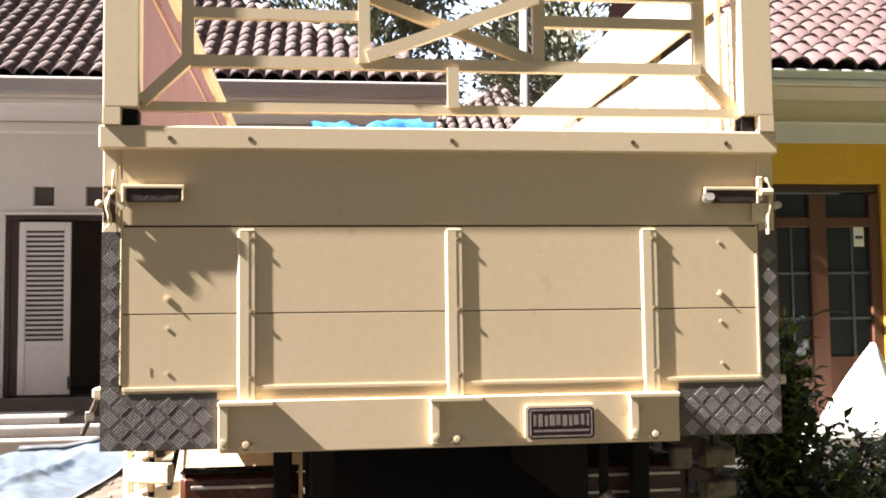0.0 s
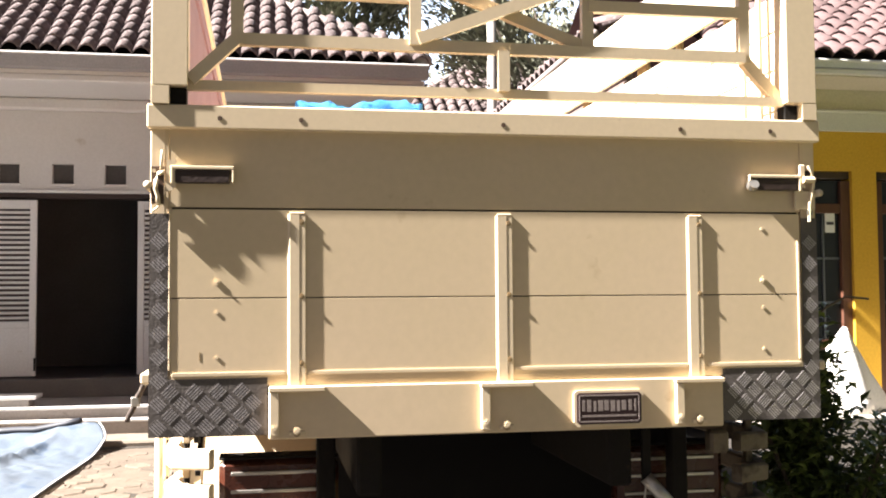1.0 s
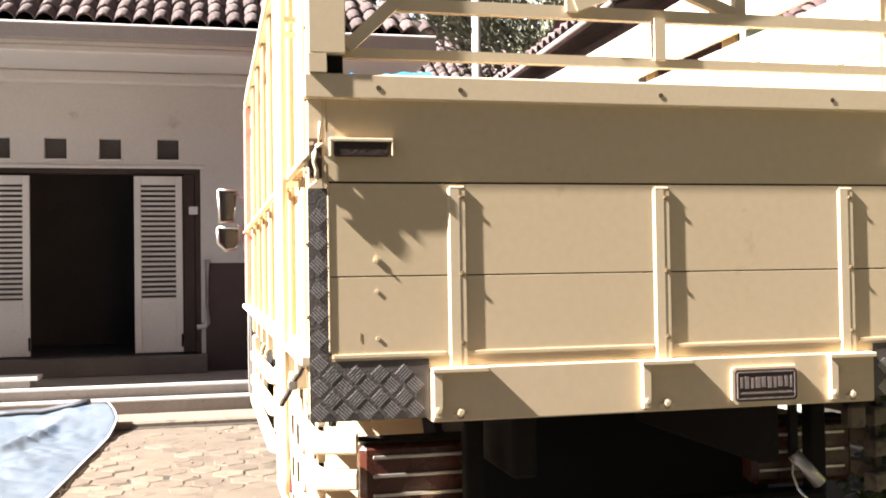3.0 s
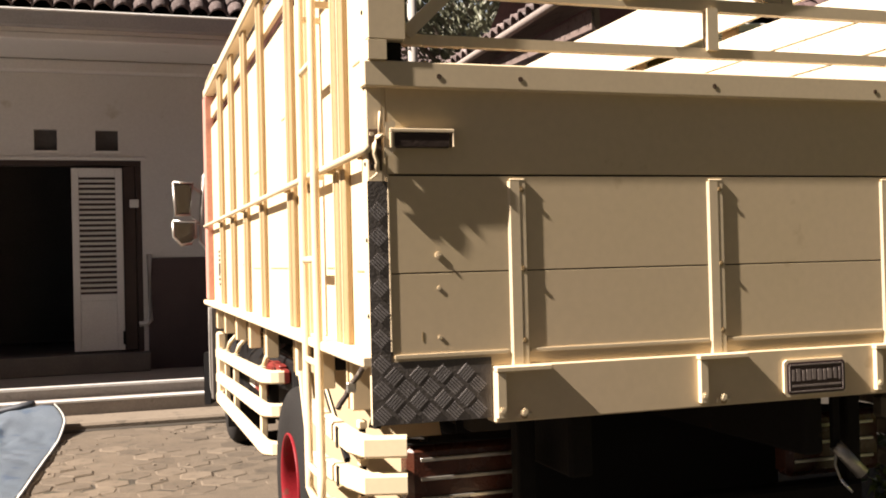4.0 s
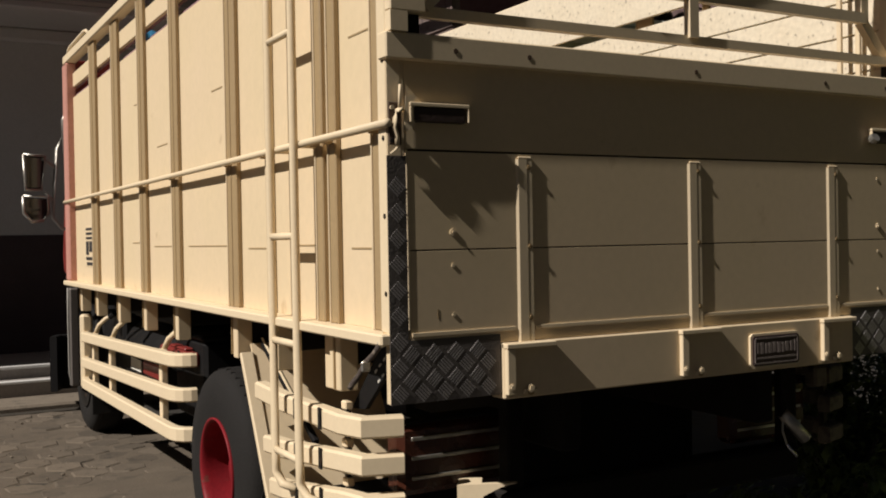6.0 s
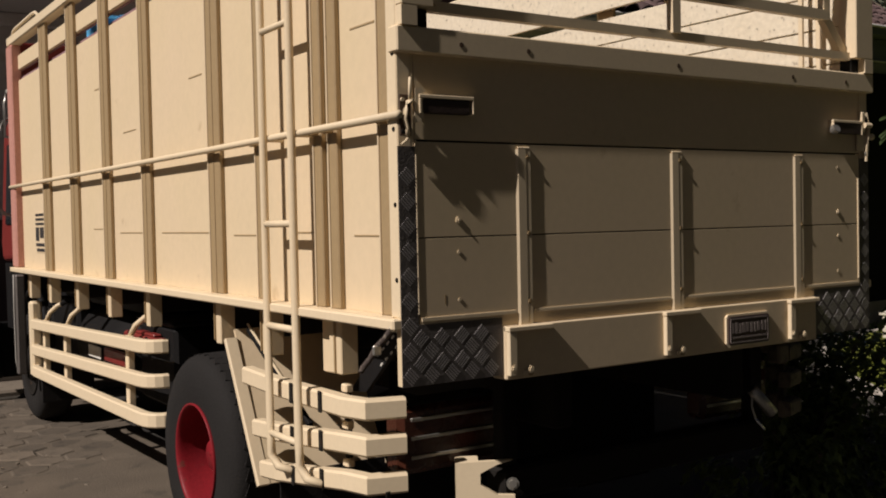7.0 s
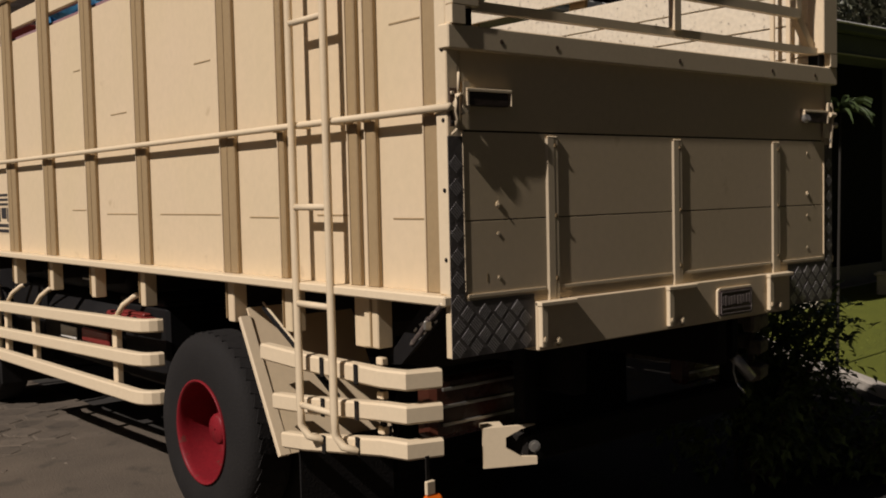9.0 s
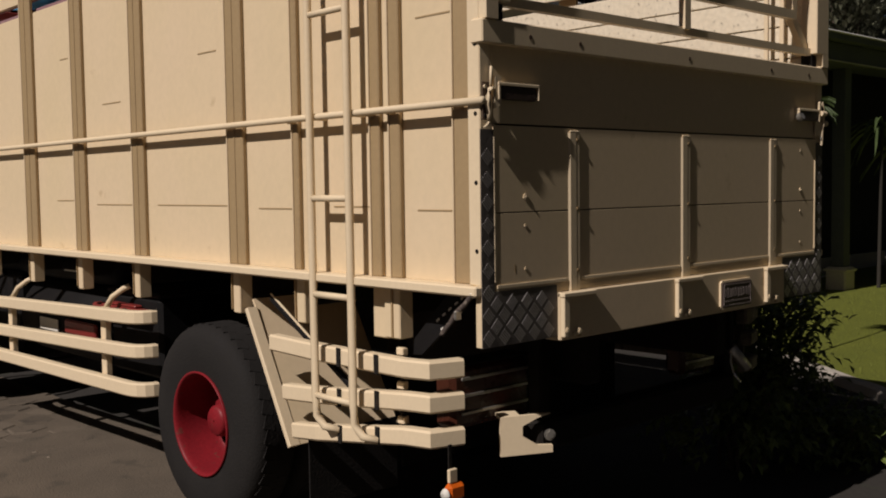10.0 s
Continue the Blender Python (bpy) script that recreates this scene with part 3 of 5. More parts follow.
# checker-plate corners with raised ribs
for s in (-1, 1):
    out = [(-1.092, 1.0), (-0.742, 1.0), (-0.742, 1.172), (-1.036, 1.172), (-1.036, 1.672), (-1.092, 1.672)]
    corner = part("checker_corner", prism([(-s * u, v) for u, v in out], "y", -0.0006, 0.0022), CHECKER, truck, "grey checker-plate corner guard")
    step = 0.07
    for i in range(-2, 26):
        for j in range(-1, 16):
            u, v = -1.064 + step * 0.5 * j, 1.028 + step * 0.5 * i
            inside = (v < 1.152 and -1.075 < u < -0.765) or (v < 1.655 and -1.07 < u < -1.055)
            if (i + j) % 2 or v < 1.015 or not inside:
                continue
            bm = bmesh.new()
            a = radians(45 if i % 2 else -45)
            for k in (-0.0155, -0.0078, 0, 0.0078, 0.0155):
                m = Matrix.Translation((-s * u, -0.0006, v)) @ Matrix.Rotation(a, 4, "Y") @ Matrix.Translation((k, 0, 0))
                box(-0.0021, 0.0021, -0.0017, 0.001, -0.0195, 0.0195, 0, bm, m)
            part("tread_mark", bm, TREAD, corner)
    part("corner_upright", box(*sorted((s * 1.036, s * 1.09)), 0.0024, 0.03, 1.0, 1.93, 0.002), CREAM, truck)

# hook brackets and corner latches
for s in (-1, 1):
    hook = part("hook_bracket", box(*sorted((s * 0.843, s * 1.03)), -0.021, 0.008, 1.806, 1.816, 0.0015), CREAM_TRIM, truck, "cream hooded strap bracket on the upper sheet")
    part("bracket_end", box(*sorted((s * 1.022, s * 1.03)), -0.021, 0.008, 1.762, 1.8055, 0.0015), CREAM_TRIM, hook)
    part("bracket_end", box(*sorted((s * 0.843, s * 0.848)), -0.021, 0.008, 1.766, 1.8055, 0.0012), CREAM_TRIM, hook)
    # the hood's shadow, built as a dark brown block
    part("bracket_body", box(*sorted((s * 0.856, s * 1.018)), -0.019, 0.006, 1.764, 1.8045, 0.003), FRAME_DARK, hook, "dark brown block standing in for the shadow under the hood")
    if s > 0:
        part("bracket_roller", rod((0.855, -0.026, 1.786), (0.855, -0.008, 1.775), 0.019, 12), BRIGHT, hook)
        part("bracket_cap", rod((1.035, -0.022, 1.80), (1.075, -0.022, 1.80), 0.011, 12), CREAM_TRIM, hook)
    if s < 0:
        latch = part("corner_latch", tube([(-1.048, -0.012, 1.798), (-1.066, -0.014, 1.791), (-1.073, -0.015, 1.772), (-1.075, -0.015, 1.745), (-1.067, -0.014, 1.722), (-1.066, -0.013, 1.70)], 0.0068, 8), CREAM_TRIM, truck, "cream drop-bolt latch at the corner", True)
        part("latch_tongue", prism([(-1.041, 1.833), (-1.014, 1.835), (-1.014, 1.755), (-1.026, 1.741), (-1.046, 1.735)], "y", -0.017, -0.009), CREAM_TRIM, latch)
        part("latch_rod", tube([(-1.058, -0.013, 1.80), (-1.057, -0.013, 1.832), (-1.055, -0.013, 1.862)], 0.0042, 8), CREAM_TRIM, latch, "", True)
        part("latch_plate", box(-1.088, -1.05, -0.0075, -0.0035, 1.70, 1.815, 0.002), BOLT, latch, "rusty backing plate")
        part("latch_pin", rod((-1.079, -0.0075, 1.80), (-1.079, -0.013, 1.80), 0.006, 8), CREAM_TRIM, latch)
        part("latch_pin", rod((-1.079, -0.0075, 1.712), (-1.079, -0.012, 1.712), 0.006, 8), STEEL, latch)
        part("latch_chain", tube([(-1.06, -0.011, 1.70), (-1.072, -0.012, 1.686), (-1.086, -0.011, 1.676)], 0.0035, 6), CREAM_TRIM, latch)
        continue
    latch = part("corner_latch", tube([(s * 1.062, -0.009, 1.66), (s * 1.062, -0.011, 1.72), (s * 1.073, -0.012, 1.765), (s * 1.076, -0.012, 1.79), (s * 1.066, -0.012, 1.83), (s * 1.06, -0.012, 1.85)], 0.0075), CREAM_TRIM, truck, "cream drop-bolt latch at the corner")
    part("latch_plate", box(*sorted((s * 1.01, s * 1.085)), -0.010, -0.003, 1.70, 1.765, 0.002), CREAM_TRIM, latch)
    part("latch_tongue", box(*sorted((s * 1.025, s * 1.045)), -0.020, -0.008, 1.772, 1.852, 0.003), CREAM_TRIM, latch)
    part("latch_pin", rod((s * 1.062, -0.012, 1.69), (s * 1.062, -0.016, 1.69), 0.011, 8), BRIGHT, latch)
    part("latch_knob", rod((s * 1.052, -0.012, 1.82), (s * 1.052, -0.019, 1.82), 0.013, 8), STEEL, latch)

# ---- ladder ----
for y in (0.615, 0.838):
    part("ladder_stile", tube([(-1.12, y, 2.86), (-1.12, y, 2.2), (-1.12, y, 1.5), (-1.12, y, 0.74), (-1.122, y - 0.01, 0.67), (-1.11, y - 0.04, 0.63), (-1.08, y - 0.09, 0.62)], 0.0148, 8), CREAM_TRIM, truck, "cream tubular ladder stile", True)
for z in (2.72, 2.42, 2.118, 1.463, 1.115, 0.743):
    part("ladder_rung", tube([(-1.12, 0.615, z), (-1.12, 0.838, z)], 0.012, 8), CREAM_TRIM, truck, "", True)
for y in (0.615, 0.838):
    for z in (1.745, 2.3):
        part("ladder_stay", box(-1.112, -SX, y - 0.008, y + 0.008, z, z + 0.02, 0.002), CREAM_TRIM, truck)

# ---- rear side bars and mudguard ----
for z0, z1, front, dip in ((0.855, 0.92, 1.235, 0.0), (0.743, 0.806, 1.15, 0.075), (0.624, 0.686, 1.09, 0.10)):
    z, h = (z0 + z1) / 2, z1 - z0
    fall = dip / (front - 0.40)
    pts = [(-1.03, front, z - dip), (-1.055, 0.9, z - fall * 0.5), (-1.055, 0.40, z), (-1.03, 0.31, z), (-0.92, 0.275, z)]
    b = part("bumper_bar", bar(pts, 0.05, h), CREAM_TRIM, truck, "cream box-section side bar round the rear corner")
    for y in (0.745, 0.53):
        low = fall * (y - 0.4)
        part("bar_strap", box(-1.086, -1.0805, y - 0.011, y + 0.011, z0 - 0.002 - low, z1 + 0.002 - low, 0.001), STEEL, b)
part("bumper_upright", box(-1.022, -1.003, 0.458, 0.482, 0.60, 0.935, 0.004), STEEL, truck)
for z in (0.918, 0.80, 0.678):
    part("upright_stub", box(-1.028, -1.0, 0.452, 0.488, z, z + 0.028, 0.004), CREAM_TRIM, truck)
part("mudguard_sheet", prism([(1.425, 1.045), (1.107, 0.49), (1.118, 0.485), (1.436, 1.04)], "x", -1.004, -0.50), CREAM, truck, "cream mudguard sheet sloping down behind the wheel")
part("mudguard_edge", bar([(-1.03, 1.405, 1.01), (-1.03, 1.115, 0.485)], 0.05, 0.022), CREAM_TRIM, truck)
part("mudguard_stay", bar([(-0.995, 1.30, 1.055), (-0.995, 0.78, 0.76)], 0.02, 0.022), BLACK, truck)
part("mudguard_stay", bar([(-1.0, 1.30, 1.075), (-1.0, 0.95, 0.875)], 0.008, 0.006), CREAM_TRIM, truck)
flap = part("mud_flap", prism([(0.50, 0.915), (0.40, 0.925), (0.17, 1.115), (0.15, 1.155), (0.255, 1.155)], "x", -0.985, -0.97), BLACK, truck, "black slanting mud flap with worn pale marks")
for row, (w, n) in enumerate(((0.014, 5), (0.012, 4))):
    for k in range(n):
        m = Matrix.Translation((0, 0.315 - 0.03 * k - 0.02 * row, 1.052 + 0.021 * k - 0.028 * row)) @ Matrix.Rotation(radians(-38 + 6 * (k % 2)), 4, "X")
        part("flap_mark", box(-0.9875, -0.9853, -w * 0.6, w * 0.6, -0.003, 0.003, 0, None, m), WHITE_MARK, flap)
# orange marker lamp hung under the lowest bar, and a tie hook at the bed's lower corner
marker = part("marker_lamp", box(-1.028, -0.948, 0.225, 0.262, 0.45, 0.513, 0.014), ORANGE, truck, "small orange marker lamp under the side bar")
part("lamp_clip", box(-1.016, -0.979, 0.236, 0.25, 0.5135, 0.56, 0.003), CREAM_TRIM, marker)
part("lamp_strap", box(-1.006, -0.99, 0.2505, 0.256, 0.5135, 0.64, 0.001), STEEL, marker)
part("lamp_lens", lathe([(0.002, -0.012), (0.014, -0.010), (0.02, 0.0)], 14, (-1.0295, 0.243, 0.48)), WHITE_MARK, marker, "", True)
hook = part("tie_strap", tube([(-1.075, 0.022, 1.195), (-1.104, 0.03, 1.168), (-1.118, 0.05, 1.135), (-1.134, 0.07, 1.112), (-1.146, 0.085, 1.078), (-1.162, 0.10, 1.052), (-1.166, 0.105, 1.04)], 0.0085, 8), STRAP, truck, "dark twisted tie strap at the lower corner of the bed", True)
part("hook_knob", lathe([(0.002, -0.014), (0.010, -0.009), (0.013, 0.0), (0.010, 0.009), (0.002, 0.014)], 12, (-1.104, 0.026, 1.168)), BRIGHT, hook, "", True)
part("strap_buckle", box(-1.15, -1.122, 0.058, 0.068, 1.088, 1.118, 0.004), BRIGHT, hook)
part("corner_gusset", prism([(0.012, 1.16), (0.075, 1.193), (0.075, 1.215), (0.012, 1.26)], "x", -1.062, -1.0465), CREAM_TRIM, truck)
# right-hand corner bars, seen only from behind; their shade is in the paint colour
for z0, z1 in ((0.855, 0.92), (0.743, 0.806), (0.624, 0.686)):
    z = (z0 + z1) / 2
    part("bumper_bar", bar([(1.03, 1.235, z), (1.055, 0.9, z), (1.055, 0.40, z), (1.03, 0.31, z), (0.92, 0.275, z)], 0.05, z1 - z0), CREAM_SHADED, truck, "cream side bar round the rear corner, coloured dark for shade")
part("bumper_upright", box(0.985, 1.01, 0.33, 0.36, 0.6, 0.985, 0.003), CREAM_SHADED, truck)
part("lamp_bracket", box(0.79, 0.86, 0.2, 0.26, 0.86, 0.94, 0.01), CREAM_SHADED, truck)

# tail lamps and underrun beam
for s in (-1, 1):
    lamp = part("tail_lamp", box(*sorted((s * 0.50, s * 0.9)), 0.34, 0.44, 0.65, 0.872, 0.02), LENS_RED, truck, "dark red tail lamp cluster with bright strips")
    for z in (0.70, 0.762, 0.822):
        part("lamp_strip", box(*sorted((s * 0.52, s * 0.86)), 0.332, 0.339, z, z + 0.012, 0.002), BRIGHT, lamp)
    part("lamp_hood", box(*sorted((s * 0.5, s * 0.9)), 0.345, 0.46, 0.8725, 0.88, 0.002), STEEL, lamp)
under = part("underrun_beam", box(-0.60, 0.70, 0.20, 0.30, 0.545, 0.655, 0.012), STEEL, truck, "black underrun beam with cream end block")
turned = Matrix.Translation((-0.74, 0.275, 0)) @ Matrix.Rotation(radians(-33), 4, "Z") @ Matrix.Translation((0.74, -0.275, 0))
block_mesh = prism([(-0.735, 0.545), (-0.545, 0.552), (-0.545, 0.578), (-0.60, 0.58), (-0.655, 0.615), (-0.655, 0.65), (-0.60, 0.678), (-0.55, 0.692), (-0.735, 0.685)], "y", 0.265, 0.285)
prism([(-0.735, 0.674), (-0.66, 0.676), (-0.66, 0.687), (-0.735, 0.685)], "y", 0.285, 0.36, block_mesh)
bmesh.ops.transform(block_mesh, matrix=turned, verts=block_mesh.verts)
block = part("beam_end", block_mesh, CREAM_TRIM, under, "cream bent end plate")
part("beam_bolt", bolt(-0.575, 0.18, 0.61, 0.014, (-0.5, -0.85, 0)), BRIGHT, under)
for x in (-0.55, 0.68):
    part("beam_hanger", box(x - 0.03, x + 0.03, 0.22, 0.28, 0.64, 0.985, 0.006), STEEL, truck)
part("exhaust_tip", rod((0.512, 0.11, 0.805), (0.592, 0.08, 0.708), 0.023, 14), BRIGHT, truck, "dull silver pipe end under the bed", True)
part("pipe_clip", box(0.50, 0.53, 0.105, 0.125, 0.79, 0.99, 0.003), STEEL, truck)
part("chrome_hook", rod((0.52, 0.10, 0.692), (0.556, 0.09, 0.648), 0.006, 8), CHROME, truck, "", True)
part("hook_wire", tube([(0.515, 0.11, 0.80), (0.505, 0.105, 0.74), (0.52, 0.10, 0.692)], 0.004), BRIGHT, truck)
part("axle", rod((-0.7, 1.86, 0.45), (0.7, 1.86, 0.45), 0.07, 14), STEEL, truck, "", True)
part("axle_bulge", lathe([(0.05, -0.2), (0.15, -0.14), (0.19, 0), (0.15, 0.14), (0.05, 0.2)], 20, (0, 1.86, 0.45)), STEEL, truck, "", True)
for s in (-1, 1):
    for k in range(4):
        part("leaf_spring", bar([(s * 0.45, 1.86 - 0.6 + 0.1 * k, 0.62 - 0.02 * k), (s * 0.45, 1.86, 0.53 - 0.02 * k), (s * 0.45, 1.86 + 0.6 - 0.1 * k, 0.62 - 0.02 * k)], 0.07, 0.012), STEEL, truck)
part("drive_shaft", rod((0, 1.9, 0.5), (0, 5.5, 0.62), 0.045, 12), STEEL, truck, "", True)

# running gear further forward, dark with oil
part("front_axle", rod((-0.72, 5.75, 0.42), (0.72, 5.75, 0.42), 0.06, 12), STEEL, truck, "", True)
part("engine_sump", prism([(5.3, 0.72), (5.4, 0.28), (6.2, 0.22), (6.45, 0.72)], "x", -0.37, 0.37), STEEL, truck, "oily engine and gearbox")
part("front_bumper", bar([(-0.98, 6.8, 0.42), (-0.9, 6.98, 0.42), (0.9, 6.98, 0.42), (0.98, 6.8, 0.42)], 0.06, 0.48), BLACK, truck)
for y in (1.15, 2.6, 3.4, 4.5):
    part("cross_member", box(-0.379, 0.379, y - 0.05, y + 0.05, 0.80, 1.0, 0.008), STEEL, truck)
for s in (-1, 1):
    part("rear_flap", box(s * 0.74 - 0.23, s * 0.74 + 0.23, 1.10, 1.106, 0.22, 0.52, 0.002), RUBBER, truck, "black rubber mud flap behind the twin wheels")
# added black sheet: keeps the view under the bed as dark as shade
part("rubber_apron", box(-0.49, 1.0, 1.09, 1.096, 0.30, 0.90, 0.002), BLACK, truck, "black sheet across the chassis standing in for underbody shade")

# ---- side guard with boxes behind it ----


def guard_path(s, z, drop):
    """A guard bar that falls by drop from its rear end to its front end."""
    rows = ((0.962, 2.375), (0.985, 2.378), (1.012, 2.392), (1.034, 2.42), (1.046, 2.46), (1.05, 2.52), (1.05, 3.6), (1.05, 4.84), (1.03, 4.93), (0.99, 4.99))
    return [(s * x, y, z - drop * (y - 2.4) / 2.35) for x, y in rows]


GUARD = ((0.885, 0.066, 0.07), (0.718, 0.066, 0.078), (0.528, 0.070, 0.035))
for s in (-1, 1):
    z, h, drop = GUARD[0]
    guard = part("side_guard", bar(guard_path(s, z, drop), 0.05, h), CREAM_TRIM, truck, "cream three-bar side guard")
    for z, h, drop in GUARD[1:]:
        part("guard_bar", bar(guard_path(s, z, drop), 0.05, h), CREAM_TRIM, guard)
    for y in (2.84, 4.15, 4.72):
        u = (y - 2.4) / 2.35
        part("guard_upright", box(*sorted((s * 0.988, s * 1.022)), y - 0.028, y + 0.028, 0.50 - 0.035 * u, 0.915 - 0.07 * u, 0.004), CREAM_TRIM, guard)
        top = 0.91 - 0.07 * u
        part("guard_stay", tube([(s * 1.0, y, top), (s * 0.985, y - 0.05, top + 0.06), (s * 0.955, y - 0.12, top + 0.105), (s * 0.93, y - 0.17, top + 0.125)], 0.015), CREAM_TRIM, guard, "", True)
        part("stay_tip", rod((s * 0.935, y - 0.16, top + 0.12), (s * 0.91, y - 0.2, top + 0.145), 0.019, 8), BLACK, guard)
    part("guard_end_plate", box(*sorted((s * 0.98, s * 1.055)), 4.93, 5.02, 0.44, 0.96, 0.015), CREAM_TRIM, guard)
part("battery_box", box(-0.90, -0.5, 2.45, 3.0, 0.55, 0.96, 0.02), BLACK, truck, "black battery box behind the side guard")
part("red_reservoir", box(-0.97, -0.945, 3.06, 3.46, 0.70, 0.78, 0.008), RED, truck, "small dark red tank")
caddy = part("red_box", box(-0.955, -0.90, 2.52, 3.12, 0.83, 0.902, 0.012), RED, truck, "red crumpled box behind the top guard bar")
part("box_flap", box(-0.95, -0.905, 2.62, 2.92, 0.9025, 0.918, 0.006), RED, caddy)
part("box_strap", box(-0.96, -0.9553, 2.7, 2.73, 0.84, 0.90, 0.001), BLACK, caddy)
part("tool_box", box(-0.90, -0.5, 4.30, 4.96, 0.55, 0.99, 0.02), BLACK, truck, "black tool box behind the side guard")
part("box_lid", box(-0.915, -0.49, 2.43, 3.02, 0.962, 0.99, 0.01), BLACK, truck)
part("fuel_tank", lathe([(0.02, -0.55), (0.22, -0.55), (0.24, -0.53), (0.24, 0.53), (0.22, 0.55), (0.02, 0.55)], 24, (0, 0, 0)), BLACK, truck, "black fuel tank", True).matrix_basis = Matrix.Translation((-0.70, 3.65 - 2.6, 0.74)) @ Matrix.Rotation(radians(90), 4, "Z") @ Matrix.Translation((0, 2.6, 0))
part("air_tank", lathe([(0.01, -0.9), (0.07, -0.89), (0.085, -0.86), (0.085, 0.86), (0.07, 0.89), (0.01, 0.9)], 20, (0, 0, 0)), BLACK, truck, "black air tank under the bed", True).matrix_basis = Matrix.Translation((-0.80, 3.85 - 2.6, 1.06)) @ Matrix.Rotation(radians(90), 4, "Z") @ Matrix.Translation((0, 2.6, 0))
part("tank_mark", box(-0.892, -0.886, 3.35, 3.62, 1.042, 1.05, 0), WHITE_MARK, truck)
part("tank_label", box(-0.952, -0.945, 3.60, 3.86, 0.69, 0.76, 0.001), WHITE_MARK, truck)
fender = part("front_fender", box(-1.06, -0.99, 5.40, 5.45, 0.40, 1.13, 0.012), FLOOR_TILE, truck, "dull grey fender edge behind the front wheel")
part("fender_rim", tube([(-1.066, 5.42, 1.13), (-1.068, 5.42, 0.9), (-1.066, 5.42, 0.5), (-1.05, 5.42, 0.41)], 0.006), POLE, fender, "", True)
part("front_flap", box(-0.98, -0.62, 5.02, 5.04, 0.24, 0.72, 0.004), RUBBER, truck, "black front mud flap")

# ---- wheels ----


def wheel(x, y, r, face, inside, paint):
    """face: -1 when the outside looks to -x. inside: deep dish of a twin wheel."""
    hub = new("wheel")
    hub.parent = truck
    hub.location = Vector((x, y, r)) - OFFSET[truck]
    OFFSET[hub] = Vector((0, 0, 0))
    tagged(hub, "black tyre on a " + ("red" if paint == RIM_RED else "dark steel") + " rim")
    w = 0.115
    ring = [(0.235, -w), (0.30, -w - 0.012), (r - 0.06, -w - 0.006), (r - 0.03, -w + 0.010), (r - 0.012, -w + 0.028), (r - 0.003, -w + 0.055), (r, 0), (r - 0.003, w - 0.055), (r - 0.012, w - 0.028), (r - 0.03, w - 0.010), (r - 0.06, w + 0.006), (0.30, w + 0.012), (0.235, w)]
    part("tyre", lathe(ring, 48, (0, 0, 0)), RUBBER, hub, "", True)
    bm = bmesh.new()
    for i in range(44):
        a = math.tau * i / 44
        for j, off in ((-1, 0.0), (1, 0.5)):
            m = Matrix.Rotation(a + off * math.tau / 44, 4, "X") @ Matrix.Translation((j * 0.038, 0, r - 0.001)) @ Matrix.Rotation(radians(18 * j), 4, "Z")
            box(-0.027, 0.027, -0.0295, 0.0295, -0.012, 0.0, 0, bm, m)
    part("tread", bm, RUBBER, hub)
    d = face
    dish = 0.205 if inside else 0.05
    deep = w - dish
    rim = [(0.236, d * w), (0.238, d * (w + 0.010)), (0.232, d * (w + 0.012)), (0.2255, d * (w + 0.005)), (0.2225, d * (w - 0.004)), (0.2208, d * (w - 0.012)), (0.2195, d * (w - 0.03)), (0.2145, d * (deep + 0.035)), (0.2095, d * (deep + 0.018)), (0.202, d * (deep + 0.004)), (0.196, d * deep)]
    part("rim", lathe(rim, 44, (0, 0, 0)), paint, hub, "dished steel rim", True)
    disc = [(0.196, d * deep), (0.185, d * (deep + 0.002)), (0.15, d * (deep + 0.014)), (0.105, d * (deep + 0.016)), (0.098, d * (deep + 0.016))]
    part("rim_disc", lathe(disc, 44, (0, 0, 0)), RIM_SHADED if paint == RIM_RED else paint, hub, "wheel disc, darkened for shade on red rims", True)
    boss = [(0.134, d * (deep + 0.014)), (0.131, d * (deep + 0.05)), (0.122, d * (deep + 0.066)), (0.085, d * (deep + 0.072)), (0.075, d * (deep + 0.076)), (0.071, d * (deep + 0.125)), (0.060, d * (deep + 0.138)), (0.004, d * (deep + 0.14))]
    part("wheel_boss", lathe(boss, 32, (0, 0, 0)), paint, hub, "round hub boss", True)
    # black discs stand for the shaded openings of the hand holes
    for i in range(5):
        a = math.tau * (i + 0.25) / 5
        part("hand_hole", lathe([(0.002, d * (deep + 0.0165)), (0.026, d * (deep + 0.0165)), (0.026, d * (deep + 0.012))], 14, (0, 0.166 * math.cos(a), 0.166 * math.sin(a))), BLACK, hub, "", True)
    for i in range(8):
        a = math.tau * (i + 0.4) / 8
        part("wheel_nut", bolt(d * (deep + 0.069), 0.104 * math.cos(a), 0.104 * math.sin(a), 0.012, (d, 0, 0)), STEEL, hub)
    return hub


wheel(-0.905, 1.86, 0.45, -1, True, RIM_RED)
wheel(-0.645, 1.86, 0.45, 1, False, STEEL)
wheel(0.905, 1.86, 0.45, 1, True, RIM_RED)
wheel(0.645, 1.86, 0.45, -1, False, STEEL)
wheel(-0.78, 5.75, 0.43, -1, False, STEEL)
wheel(0.78, 5.75, 0.43, 1, False, STEEL)

# ---- cab ----
cab = part("cab", prism([(5.36, 1.25), (6.3, 1.2), (6.95, 1.18), (7.0, 1.35), (6.75, 2.25), (6.6, 2.36), (5.5, 2.38), (5.36, 2.28)], "x", -0.86, 0.86), RED, truck, "red cab in front of the bed")
part("cab_skirt", prism([(6.35, 1.17), (6.42, 0.62), (6.92, 0.62), (6.94, 1.17)], "x", -0.84, 0.84), BLACK, truck)
part("cab_base", box(-0.62, 0.62, 5.4, 6.4, 0.65, 1.09, 0.02), BLACK, truck)
